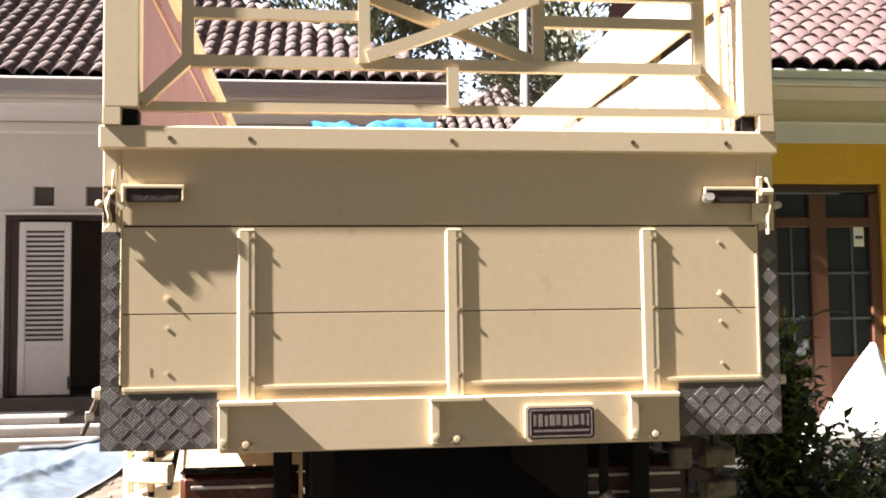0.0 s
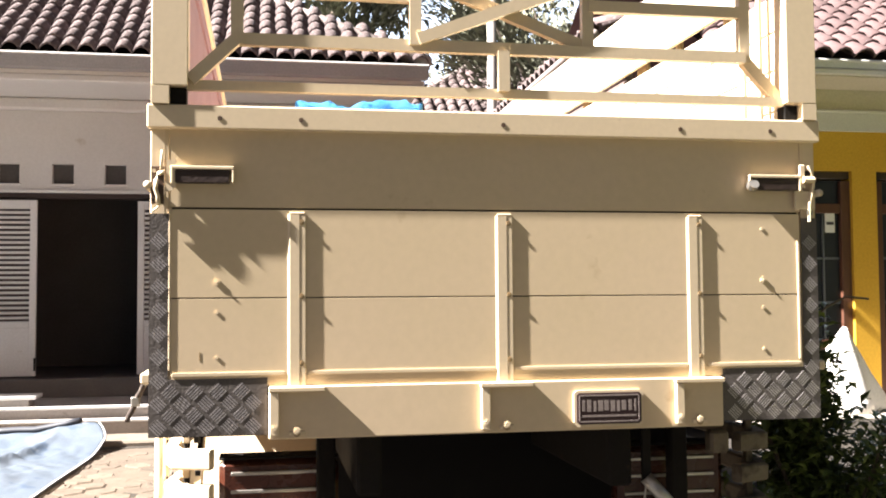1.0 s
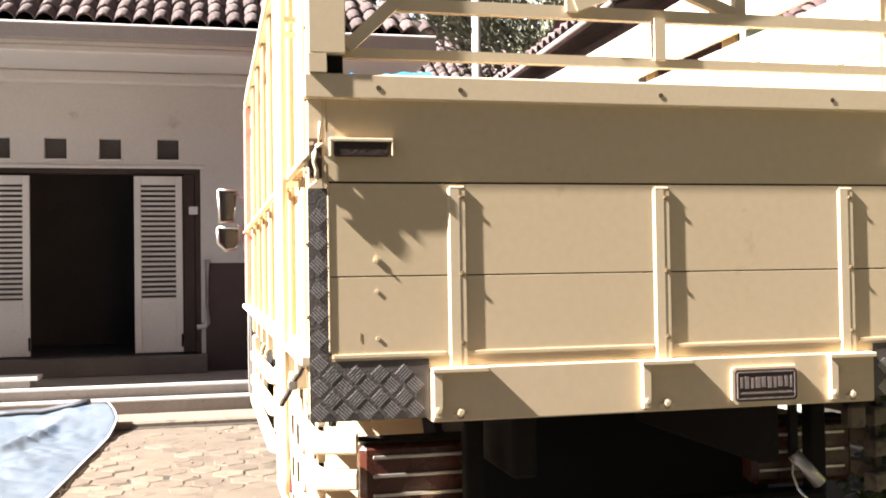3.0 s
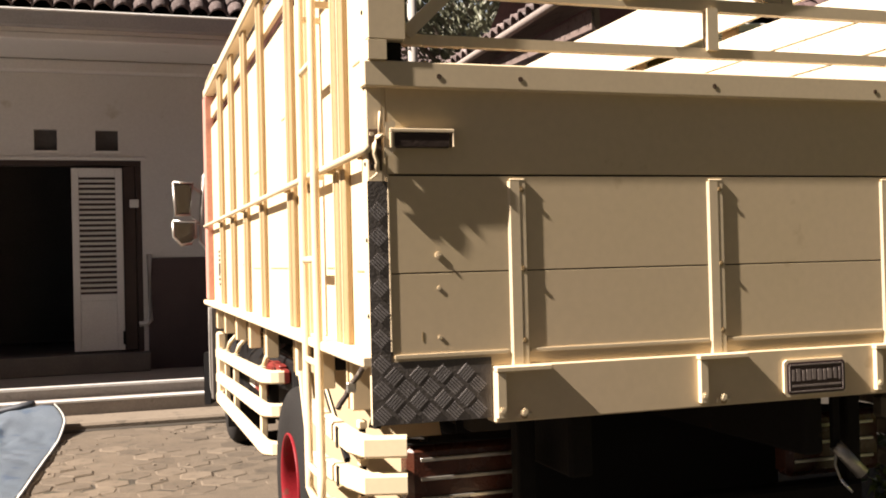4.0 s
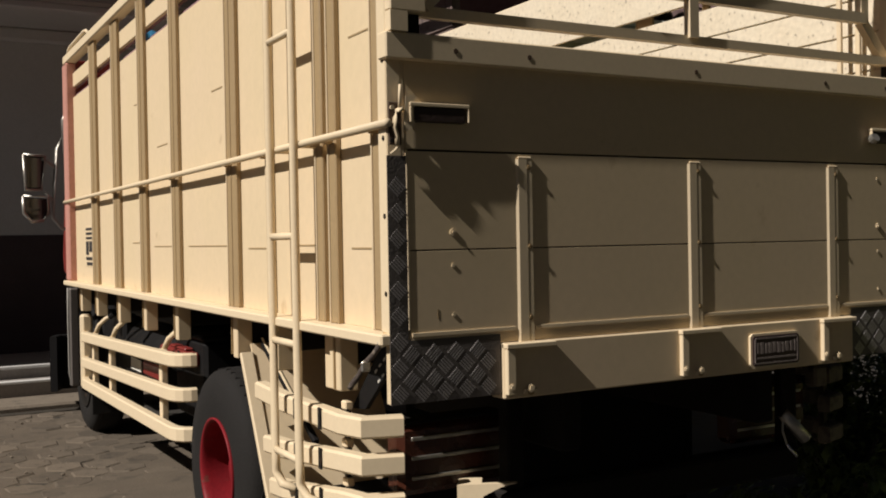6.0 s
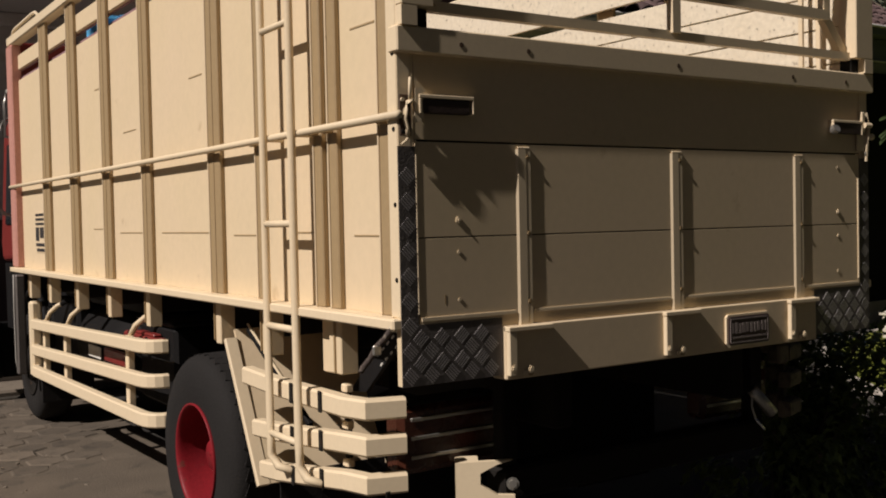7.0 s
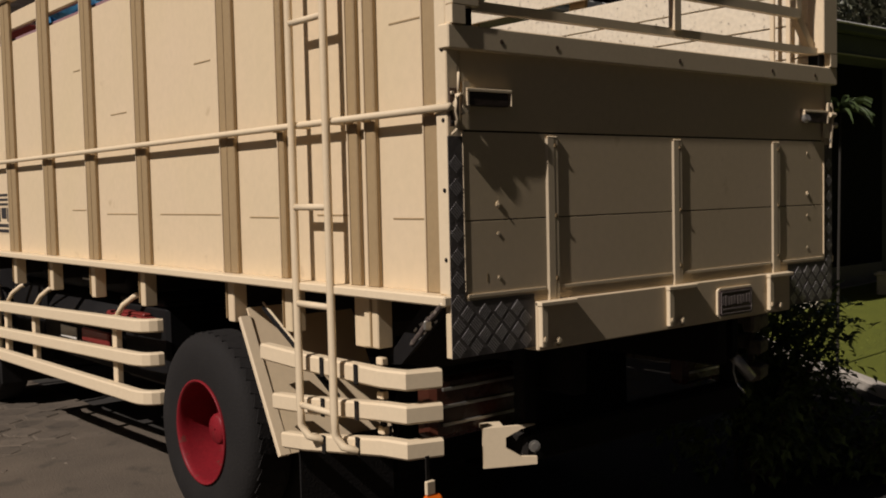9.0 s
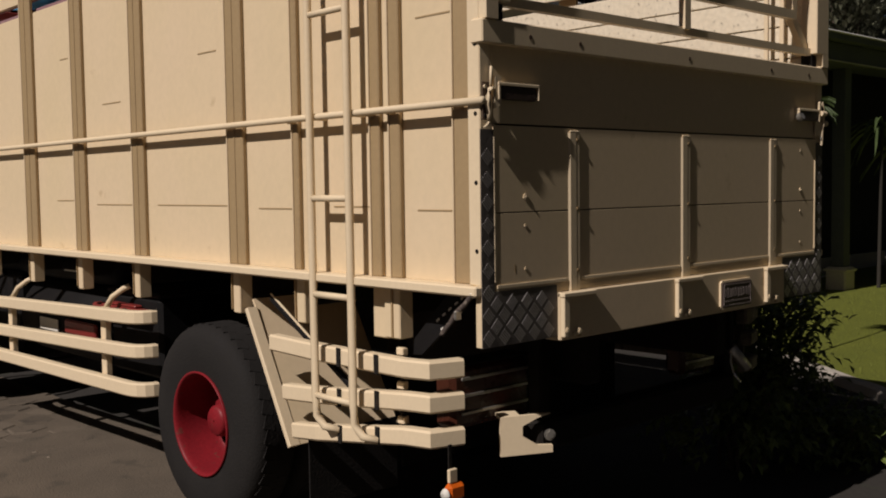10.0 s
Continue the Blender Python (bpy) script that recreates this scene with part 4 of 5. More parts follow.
bmod = cab.modifiers.new("round", "BEVEL")
bmod.width, bmod.segments, bmod.limit_method = 0.05, 3, "ANGLE"
for s in (-1, 1):
    a, b = sorted((s * 0.862, s * 0.87))
    part("cab_window", prism([(5.7, 1.5), (6.72, 1.5), (6.55, 2.15), (5.7, 2.18)], "x", a, b), GLASS, cab, "dark side window")
    part("cab_door_seam", box(*sorted((s * 0.861, s * 0.867)), 5.6, 5.615, 0.8, 2.2, 0), BLACK, cab)
    part("wheel_arch", tube([(s * 0.86, 5.75 + 0.52 * math.cos(a2), 0.47 + 0.52 * math.sin(a2)) for a2 in [math.pi * i / 10 for i in range(11)]], 0.025), BLACK, cab, "", True)
part("cab_rear_window", box(-0.6, 0.6, 5.352, 5.358, 1.6, 2.1, 0.0), GLASS, cab)
part("windscreen", prism([(-0.75, 0), (0.75, 0), (0.7, 0.8), (-0.7, 0.8)], "y", -0.004, 0.004), GLASS, cab).matrix_basis = Matrix.Translation((0, 7.0 - 2.6, 1.42)) @ Matrix.Rotation(radians(15.5), 4, "X") @ Matrix.Translation((0, 2.6, 0))
for s in (-1, 1):
    arm = part("mirror_arm", tube([(s * 0.86, 5.95, 2.33), (s * 1.0, 5.93, 2.30), (s * 1.05, 5.92, 2.2), (s * 1.085, 5.92, 1.66), (s * 1.02, 5.93, 1.58), (s * 0.86, 5.95, 1.55)], 0.014), BRIGHT, truck, "dull silver mirror arm with two mirrors", True)
    part("mirror_brace", tube([(s * 1.06, 5.915, 2.05), (s * 1.12, 5.91, 2.10), (s * 1.16, 5.91, 2.12)], 0.011), BRIGHT, arm, "", True)
    part("mirror_brace", tube([(s * 1.08, 5.915, 1.80), (s * 1.15, 5.91, 1.86)], 0.011), BRIGHT, arm, "", True)
    upper = [(1.292, 2.15), (1.135, 2.14), (1.165, 1.88), (1.282, 1.875)]
    lower = [(1.30, 1.83), (1.12, 1.82), (1.115, 1.70), (1.16, 1.64), (1.24, 1.63), (1.298, 1.70)]
    for outline in (upper, lower):
        shell = part("mirror_shell", prism([(s * u, v) for u, v in outline], "y", 5.912, 5.955), BLACK, arm)
        ring = [Vector((s * u, 5.908, v)) for u, v in outline]
        part("mirror_rim", tube(ring + ring[:1], 0.013), BRIGHT, shell, "bright rim", True)
        mid = sum(ring, Vector()) / len(ring)
        part("mirror_glass", prism([(mid.x + 0.86 * (q.x - mid.x), mid.z + 0.86 * (q.z - mid.z)) for q in ring], "y", 5.9065, 5.911), GLASS, shell)
part("grab_rail", tube([(-0.86, 5.90, 2.15), (-1.0, 5.90, 2.17), (-1.005, 5.90, 2.42), (-0.98, 5.90, 2.52), (-0.86, 5.90, 2.55)], 0.013), BRIGHT, truck, "", True)

# folded blue plastic sheet over the front board of the bed
rng = random.Random(3)
bm = bmesh.new()
nx, ny = 30, 10
grid = []
for i in range(nx + 1):
    row = []
    for j in range(ny + 1):
        u, v = i / nx, j / ny
        x = -0.49 + 1.07 * u
        hang = abs(v - 0.5) * 2
        y = FRONT + 0.09 + (v - 0.5) * 0.22
        z = 2.93 + 0.17 * (0.62 + 0.3 * u + 0.12 * math.sin(9 * u + 1)) * (1 - hang ** 2.5) - 0.2 * max(0, hang - 0.55) + 0.05 * noise.noise((x * 7, y * 9, 2)) + 0.025 * noise.noise((x * 17, y * 19, 5))
        row.append(bm.verts.new((x, y + 0.03 * noise.noise((x * 9, 4, z)), max(z, 2.79))))
    grid.append(row)
for i in range(nx):
    for j in range(ny):
        bm.faces.new((grid[i][j], grid[i + 1][j], grid[i + 1][j + 1], grid[i][j + 1]))
bmesh.ops.solidify(bm, geom=bm.faces[:], thickness=0.006)
blue = part("plastic_sheet", bm, TARP_BLUE, None, "", True)
tagged(blue, "bright blue crumpled plastic sheet over the bed's front board", "tarpaulin")

# ---- left house ----
house = thing("house", (-1.5, 11, 0), "white-walled house with clay-tile hip roof and porch", "house", "houses")
WY = 9.16
# the front wall with its door opening and square vents
part("wall", box(-8.0, -4.09, WY, WY + 0.2, 0, 3.9, 0), WALL_GREY, house, "weathered white plaster wall")
part("wall", box(-1.47, 0.9, WY, WY + 0.2, 0, 3.9, 0), WALL_GREY, house)
vents = [-3.66, -3.06, -2.47, -1.83]
cuts = sorted(vents)
x = -4.09
part("wall", box(-4.09, -1.47, WY, WY + 0.2, 3.0, 3.9, 0), WALL_GREY, house)
part("wall", box(-4.09, -1.47, WY, WY + 0.2, 2.66, 2.765, 0), WALL_GREY, house)
for c in cuts + [None]:
    if c is None:
        part("wall_pier", box(x, -1.47, WY, WY + 0.2, 2.765, 3.0, 0), WALL_GREY, house)
    else:
        part("wall_pier", box(x, c - 0.12, WY, WY + 0.2, 2.765, 3.0, 0), WALL_GREY, house)
        x = c + 0.12
        v = part("vent", box(c - 0.12, c + 0.12, WY + 0.1, WY + 0.12, 2.765, 3.0, 0), ROOM, house, "square vent block with a back plate toned dark for shade")
        part("vent_sill", box(c - 0.14, c + 0.14, WY - 0.02, WY, 2.745, 2.765, 0.003), WHITE_WOOD, v)
part("back_wall", box(-8.0, 0.9, 13.4, 13.6, 0, 3.9, 0), WALL_GREY, house)
part("end_wall", box(0.7, 0.9, WY + 0.2, 13.4, 0, 3.9, 0), WALL_GREY, house)
part("end_wall", box(-8.0, -7.8, WY + 0.2, 13.4, 0, 3.9, 0), WALL_GREY, house)
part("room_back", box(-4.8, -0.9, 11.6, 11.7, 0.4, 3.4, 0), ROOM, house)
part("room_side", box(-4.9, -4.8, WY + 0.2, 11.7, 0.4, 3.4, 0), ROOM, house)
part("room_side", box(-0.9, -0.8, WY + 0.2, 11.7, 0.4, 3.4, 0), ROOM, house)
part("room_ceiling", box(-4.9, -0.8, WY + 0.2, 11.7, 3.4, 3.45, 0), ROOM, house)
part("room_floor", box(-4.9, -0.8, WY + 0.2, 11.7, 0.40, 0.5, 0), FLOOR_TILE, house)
part("dado", box(-1.42, 0.9, WY - 0.012, WY - 0.001, 0.29, 1.56, 0.003), DADO, house, "dark painted dado")
part("dado", box(-8.0, -4.14, WY - 0.012, WY - 0.001, 0.29, 1.56, 0.003), DADO, house)
part("wall_pipe", tube([(-1.40, WY - 0.035, 1.60), (-1.40, WY - 0.035, 0.87), (-1.43, WY - 0.035, 0.83), (-1.52, WY - 0.035, 0.82)], 0.03), WHITE_WOOD, house, "thin white pipe", True)
door = part("door_frame", box(-4.09, -1.47, WY + 0.02, WY + 0.16, 2.60, 2.66, 0.006), FRAME_DARK, house, "dark brown door frame with folding white louvred leaves")
for x in (-4.09, -1.53):
    part("jamb", box(x, x + 0.06, WY + 0.02, WY + 0.16, 0.51, 2.598, 0.006), FRAME_DARK, door)
part("jamb_leaf", box(-1.67, -1.535, WY + 0.03, WY + 0.08, 0.53, 2.598, 0.006), FRAME_DARK, door)
part("jamb_leaf", box(-4.028, -3.93, WY + 0.03, WY + 0.08, 0.53, 2.598, 0.006), FRAME_DARK, door)
part("latch_box", box(-1.60, -1.50, WY - 0.03, WY + 0.02, 2.13, 2.22, 0.006), WHITE_WOOD, door)
part("lintel_trim", box(-4.15, -1.41, WY - 0.02, WY - 0.001, 2.662, 2.70, 0.006), WHITE_WOOD, house)
for x0, x1 in ((-3.92, -3.335), (-2.21, -1.675)):
    leaf = part("shutter", box(x0, x0 + 0.075, WY - 0.03, WY + 0.015, 0.54, 2.57, 0.005), WHITE_WOOD, house, "white louvred door leaf, standing open")
    part("stile", box(x1 - 0.075, x1, WY - 0.03, WY + 0.015, 0.54, 2.57, 0.005), WHITE_WOOD, leaf)
    part("top_stile", box(x0 + 0.075, x1 - 0.075, WY - 0.03, WY + 0.015, 2.47, 2.57, 0.004), WHITE_WOOD, leaf)
    part("bottom_panel", box(x0 + 0.075, x1 - 0.075, WY - 0.02, WY + 0.012, 0.54, 1.10, 0.004), WHITE_WOOD, leaf)
    part("mid_rail", box(x0 + 0.075, x1 - 0.075, WY - 0.03, WY + 0.015, 1.10, 1.17, 0.004), WHITE_WOOD, leaf)
    part("louvre_backing", box(x0 + 0.075, x1 - 0.075, WY + 0.011, WY + 0.014, 1.17, 2.47, 0), FRAME_DARK, leaf)
    for k in range(22):
        z = 1.19 + k * 0.058
        m = Matrix.Translation(((x0 + x1) / 2, WY - 0.012, z + 0.02)) @ Matrix.Rotation(radians(-32), 4, "X")
        part("louvre", box(-(x1 - x0) / 2 + 0.076, (x1 - x0) / 2 - 0.076, -0.021, 0.021, -0.005, 0.005, 0, None, m), WHITE_WOOD, leaf)
    part("shutter_bolt", box(x1 - 0.02, x1 + 0.004, WY - 0.036, WY - 0.0305, 0.6, 0.75, 0.002), STEEL, leaf)
structure("porch_floor", box(-8.0, 1.4, 7.87, WY, -0.03, 0.305, 0.012), STEP_TILE, "dull grey tiled porch floor", "floor")
structure("porch_nosing", box(-8.0, 1.42, 7.822, 7.868, 0.286, 0.317, 0.006), WHITE_WOOD, "pale nosing along the porch edge", "trim")
structure("porch_step", box(-8.0, 1.4, 7.664, 7.82, -0.03, 0.192, 0.01), STEP_TILE, "dull grey tiled step along the porch", "step")
structure("step_nosing", box(-8.0, 1.42, 7.595, 7.662, 0.172, 0.2, 0.006), WHITE_WOOD, "pale nosing along the step", "trim")
structure("step_riser", box(-8.0, 1.4, 7.61, 7.66, -0.03, 0.17, 0.004), STEP_TILE, "dull grey tiled riser", "step")
structure("threshold", box(-4.15, -1.41, 8.95, WY - 0.002, 0.307, 0.515, 0.01), FLOOR_TILE, "dark threshold step at the door", "step")
structure("porch_landing", box(-8.0, -3.06, 7.872, 8.2, 0.39, 0.43, 0.006), WHITE_WOOD, "raised pale slab on the porch", "step")
structure("landing_base", box(-8.0, -3.14, 7.91, 8.2, 0.307, 0.388, 0.006), STEP_TILE, "dull grey base of the raised slab", "step")
structure("drain_edge", box(-8.0, 1.6, 7.0, 7.59, -0.03, 0.055, 0.02), EDGING, "rough concrete edging strip before the step", "edging")
structure("joint_strip", box(-8.0, 1.6, 6.88, 6.998, -0.03, 0.004, 0.004), JOINT, "dark mossy joint along the edging", "joint")
# eaves: soffit, mouldings, gutter
EY, EZ = 7.72, 3.80
part("soffit", box(-8.0, 1.0, EY + 0.03, WY + 0.3, 3.76, 3.80, 0), WALL_GREY, house)
part("cornice", box(-8.0, 0.98, WY - 0.12, WY - 0.001, 3.62, 3.758, 0.02), WALL_GREY, house)
part("cornice", box(-8.0, 0.98, EY + 0.03, EY + 0.16, 3.69, 3.758, 0.01), WALL_GREY, house)
part("gutter", prism([(EY - 0.12, 3.94), (EY - 0.10, 3.80), (EY + 0.02, 3.80), (EY + 0.02, 3.94), (EY + 0.01, 3.94), (EY + 0.01, 3.815), (EY - 0.09, 3.815), (EY - 0.108, 3.94)], "x", -8.0, 1.02), GUTTER, house, "grey metal gutter along the eaves")
part("gutter_lip", tube([(-8.0, EY - 0.115, 3.94), (1.02, EY - 0.115, 3.94)], 0.014, 6), WHITE_WOOD, house)

# roofs: S-shaped clay tiles
def tile_mesh(name, mat, w=0.235, length=0.33, rise=0.088, sharp=2.3):
    """A broad hump with a narrow deep channel on either side."""
    bm = bmesh.new()
    prof = [(w * 1.02 * (u - 0.5), rise * (1 - abs(2 * u - 1) ** sharp) + 0.018 * (u - 0.5)) for u in (0, 0.05, 0.13, 0.27, 0.5, 0.73, 0.87, 0.95, 1.0)]
    lo = [bm.verts.new((x, 0, z + 0.03)) for x, z in prof]
    hi = [bm.verts.new((x, length, z)) for x, z in prof]
    dn = [bm.verts.new((x, 0.0, z + 0.004)) for x, z in prof]
    for i in range(8):
        bm.faces.new((lo[i], lo[i + 1], hi[i + 1], hi[i]))
        bm.faces.new((dn[i], dn[i + 1], lo[i + 1], lo[i]))
    bmesh.ops.recalc_face_normals(bm, faces=bm.faces[:])
    me = mesh_of(name, bm, mat, True)
    return me


def roof_field(roof, me, mat, x0, x1, y0, z0, pitch, rows, pitch_x=0.225, step=0.275, pieces=lambda c, r: False, hip=None, seed=1, valley=None):
    rng = random.Random(seed)
    cols = int((x1 - x0) / pitch_x)
    turn = Matrix.Rotation(radians(pitch), 4, "X")
    verts, faces = [], []
    for r in range(rows):
        for c in range(cols):
            x = x0 + (c + 0.5) * pitch_x
            up = r * step
            y, z = y0 + up * math.cos(radians(pitch)), z0 + up * math.sin(radians(pitch))
            if hip and x > hip - (y - y0):
                continue
            if valley and x < valley + (y - y0):
                continue
            m = Matrix.Translation((x + rng.uniform(-0.008, 0.008), y, z + rng.uniform(0, 0.008))) @ turn @ Matrix.Rotation(radians(rng.uniform(-1.5, 1.5)), 4, "Z")
            if pieces(x, r):
                piece("roof_tile", me, roof, m)
            else:
                k = len(verts)
                verts += [tuple(m @ v.co) for v in me.vertices]
                faces += [tuple(k + i for i in p.vertices) for p in me.polygons]
    if faces:
        rest = bpy.data.meshes.new("roof_tiles")
        rest.from_pydata(verts, [], faces)
        rest.materials.append(mat)
        rest.transform(Matrix.Translation(-OFFSET.get(roof, Vector())))
        for p in rest.polygons:
            p.use_smooth = True
        ob = new("roof_tiles", rest)
        ob.parent = roof
        tagged(ob, "rows of curved clay tiles", "", "", "stuff")


PITCH = 33
tp = math.tan(radians(PITCH))
h = 3.0
bm = bmesh.new()
c = [bm.verts.new(p) for p in ((-9, EY, 3.93), (1.0, EY, 3.93), (1.0 - h, EY + h, 3.93 + h * tp), (-9, EY + h, 3.93 + h * tp), (1.0, EY + 2 * h, 3.93), (-9, EY + 2 * h, 3.93))]
bm.faces.new((c[0], c[1], c[2], c[3]))
bm.faces.new((c[1], c[4], c[2]))
bm.faces.new((c[3], c[2], c[4], c[5]))
bmesh.ops.solidify(bm, geom=bm.faces[:], thickness=0.05)
roof = part("roof", bm, FRAME_DARK, house, "weathered brown clay-tile roof")
tile_a = tile_mesh("roof_tile", TILE_BROWN, 0.187)
roof_field(roof, tile_a, TILE_BROWN, -8.4, 1.05, EY - 0.06, 3.955, PITCH, 13, pitch_x=0.185, pieces=lambda x, r: r < 8 and x > -5.6, hip=1.1)
part("hip_ridge", tube([(1.02, EY - 0.02, 3.99), (1.0 - h, EY + h, 4.0 + h * tp)], 0.085, 8), RIDGE, roof, "pale mortared hip ridge", True)
part("top_ridge", tube([(1.0 - h, EY + h, 4.0 + h * tp), (-9, EY + h, 4.0 + h * tp)], 0.085, 8), RIDGE, roof, "", True)

# ---- far house behind, only its roof corner and wall seen ----
far = thing("house", (4.0, 17, 0), "far house with brown clay-tile roof behind the trees", "house", "houses")
part("wall", box(1.9, 7.0, 15.4, 19, 0, 4.5, 0), WALL_GREY, far)
bm = bmesh.new()
c = [bm.verts.new(p) for p in ((1.4, 14.9, 4.62), (7.6, 14.9, 4.62), (7.6, 17.2, 6.1), (3.4, 17.2, 6.1), (1.4, 19.5, 4.62), (7.6, 19.5, 4.62))]
bm.faces.new((c[0], c[1], c[2], c[3]))
bm.faces.new((c[3], c[2], c[5], c[4]))
bm.faces.new((c[0], c[3], c[4]))
bmesh.ops.solidify(bm, geom=bm.faces[:], thickness=0.05)
far_roof = part("roof", bm, FRAME_DARK, far, "brown clay-tile roof")
roof_field(far_roof, tile_a, TILE_BROWN, 1.5, 7.6, 14.85, 4.66, 32.5, 10, seed=4, valley=1.3)
part("hip_ridge", tube([(1.4, 14.9, 4.70), (3.4, 17.2, 6.18)], 0.08, 8), RIDGE, far_roof, "", True)

# ---- right house ----
east = thing("house", (7.5, 9, 0), "yellow-walled house with faded red tile roof and wooden doors", "house", "houses")
RY = 6.4
DX = 4.08
part("wall", box(3.9, DX, RY, RY + 0.2, 0, 3.11, 0), YELLOW, east, "ochre yellow plaster wall")
part("wall", box(DX, 5.28, RY, RY + 0.2, 2.70, 3.11, 0), YELLOW, east)
part("wall", box(5.28, 5.56, RY, RY + 0.2, 0, 3.11, 0), YELLOW, east)
part("wall", box(5.56, 6.7, RY, RY + 0.2, 2.70, 3.11, 0), YELLOW, east)
part("wall", box(6.7, 14.0, RY, RY + 0.2, 0, 3.11, 0), YELLOW, east)
part("wall_base", box(3.9, DX, RY - 0.03, RY - 0.001, 0, 0.5, 0.01), YELLOW, east)
part("wall_head", box(3.9, 14.0, RY - 0.012, RY + 0.2, 3.112, 3.33, 0.004), WHITE_WOOD, east, "white plaster band under the eaves")
part("wall_top", box(3.9, 14.0, RY + 0.002, RY + 0.2, 3.332, 3.55, 0), PALE_WALL, east, "pale plaster above the band")
part("band_edge", box(3.9, 14.0, RY - 0.03, RY - 0.0125, 3.305, 3.335, 0.006), WHITE_WOOD, east)
part("soffit", box(3.7, 14.2, 5.82, RY + 0.2, 3.552, 3.58, 0), PALE_WALL, east)
part("room_back", box(4.1, 13.8, 9.0, 9.1, 0, 3.6, 0), ROOM, east)
part("end_wall", box(3.9, 4.1, RY + 0.2, 12, 0, 3.6, 0), YELLOW, east)
part("end_wall", box(13.8, 14.0, RY + 0.2, 12, 0, 3.6, 0), YELLOW, east)
for x0, x1 in ((DX, 5.28), (5.56, 6.7)):
    fr = part("door", box(x0, x1, RY + 0.05, RY + 0.13, 2.62, 2.698, 0.006), FRAME_DARK, east, "reddish-brown wooden door with glazed grid")
    for a, b in ((x0, x0 + 0.09), (x1 - 0.11, x1), ((x0 + x1) / 2 - 0.16, (x0 + x1) / 2 + 0.02)):
        part("stile", box(a, b, RY + 0.04, RY + 0.12, 0.3, 2.6, 0.006), WOOD_RED, fr)
    part("transom", box(x0 + 0.09, x1 - 0.11, RY + 0.045, RY + 0.125, 2.26, 2.36, 0.006), WOOD_RED, fr)
    part("kick_panel", box(x0 + 0.09, x1 - 0.11, RY + 0.06, RY + 0.1, 0.3, 0.95, 0.006), WOOD_RED, fr)
    part("glass", box(x0 + 0.09, x1 - 0.11, RY + 0.09, RY + 0.096, 0.95, 2.6, 0), GLASS, fr)
    for z in (1.32, 1.78):
        part("muntin", box(x0 + 0.09, x1 - 0.11, RY + 0.07, RY + 0.09, z, z + 0.025, 0.003), COLUMN, fr)
    for xx in (x0 + 0.24, x1 - 0.31):
        part("muntin", box(xx, xx + 0.022, RY + 0.068, RY + 0.088, 0.95, 2.28, 0.003), COLUMN, fr)
note = part("paper_notice", box(5.0, 5.11, RY + 0.06, RY + 0.066, 2.06, 2.26, 0.001), PAPER, east, "white paper notice on the door")
part("notice_bar", box(5.015, 5.095, RY + 0.055, RY + 0.0595, 2.14, 2.17, 0), INK, note)
part("gutter", prism([(5.70, 3.68), (5.72, 3.56), (5.80, 3.56), (5.80, 3.68)], "x", 3.6, 12.6), WHITE_WOOD, east, "pale gutter")
part("gutter_bead", tube([(3.6, 5.713, 3.60), (12.6, 5.713, 3.60)], 0.012, 6), GUTTER, east)
part("gutter_lip", tube([(3.6, 5.695, 3.68), (12.6, 5.695, 3.68)], 0.016, 6), WHITE_WOOD, east)
bm = bmesh.new()
c = [bm.verts.new(p) for p in ((3.55, 5.8, 3.68), (12.6, 5.8, 3.68), (12.6, 9.4, 5.92), (3.55, 9.4, 5.92), (3.55, 13.0, 3.68), (12.6, 13.0, 3.68))]
bm.faces.new((c[0], c[1], c[2], c[3]))
bm.faces.new((c[3], c[2], c[5], c[4]))
bmesh.ops.solidify(bm, geom=bm.faces[:], thickness=0.05)
east_roof = part("roof", bm, TILE_PINK, east, "faded red clay-tile roof")
tile_b = tile_mesh("roof_tile", TILE_PINK)
roof_field(east_roof, tile_b, TILE_PINK, 3.55, 12.6, 5.72, 3.705, 31.9, 15, pieces=lambda x, r: r < 14 and 3.4 < x < 8.0, seed=7)
# side roof falling towards the gap between the houses
SLOPE = radians(20)
bm = bmesh.new()
c = [bm.verts.new(p) for p in ((2.52, 6.2, 4.0), (2.72, 14.0, 4.0), (3.54, 14.0, 4.36), (3.54, 6.2, 4.36))]
bm.faces.new(c)
bmesh.ops.solidify(bm, geom=bm.faces[:], thickness=0.05)
side_roof = part("side_roof", bm, WOOD_RAFTER, east, "brown clay-tile side roof with pale gutter")
verts, faces = [], []
rng = random.Random(41)
for row in range(4):
    for col in range(34):
        up = row * 0.275
        y = 6.25 + col * 0.228
        m = Matrix.Translation((2.45 + 0.0256 * (y - 6.2) + up * math.cos(SLOPE), y, 4.03 + up * math.sin(SLOPE) + rng.uniform(0, 0.01))) @ Matrix.Rotation(radians(-90 + rng.uniform(-2, 2)), 4, "Z") @ Matrix.Rotation(SLOPE, 4, "X")
        k = len(verts)
        verts += [tuple(m @ v.co) for v in tile_a.vertices]
        faces += [tuple(k + n for n in p.vertices) for p in tile_a.polygons]
rest = bpy.data.meshes.new("roof_tiles")
rest.from_pydata(verts, [], faces)
rest.materials.append(TILE_BROWN)
rest.transform(Matrix.Translation(-OFFSET.get(side_roof, Vector())))
rest.polygons.foreach_set("use_smooth", [True] * len(faces))
ob = new("roof_tiles", rest)
ob.parent = side_roof
tagged(ob, "rows of curved clay tiles", "", "", "stuff")
part("gutter", tube([(2.42, 6.15, 3.97), (2.62, 14.0, 3.97)], 0.045, 8), RIDGE, side_roof, "", True)
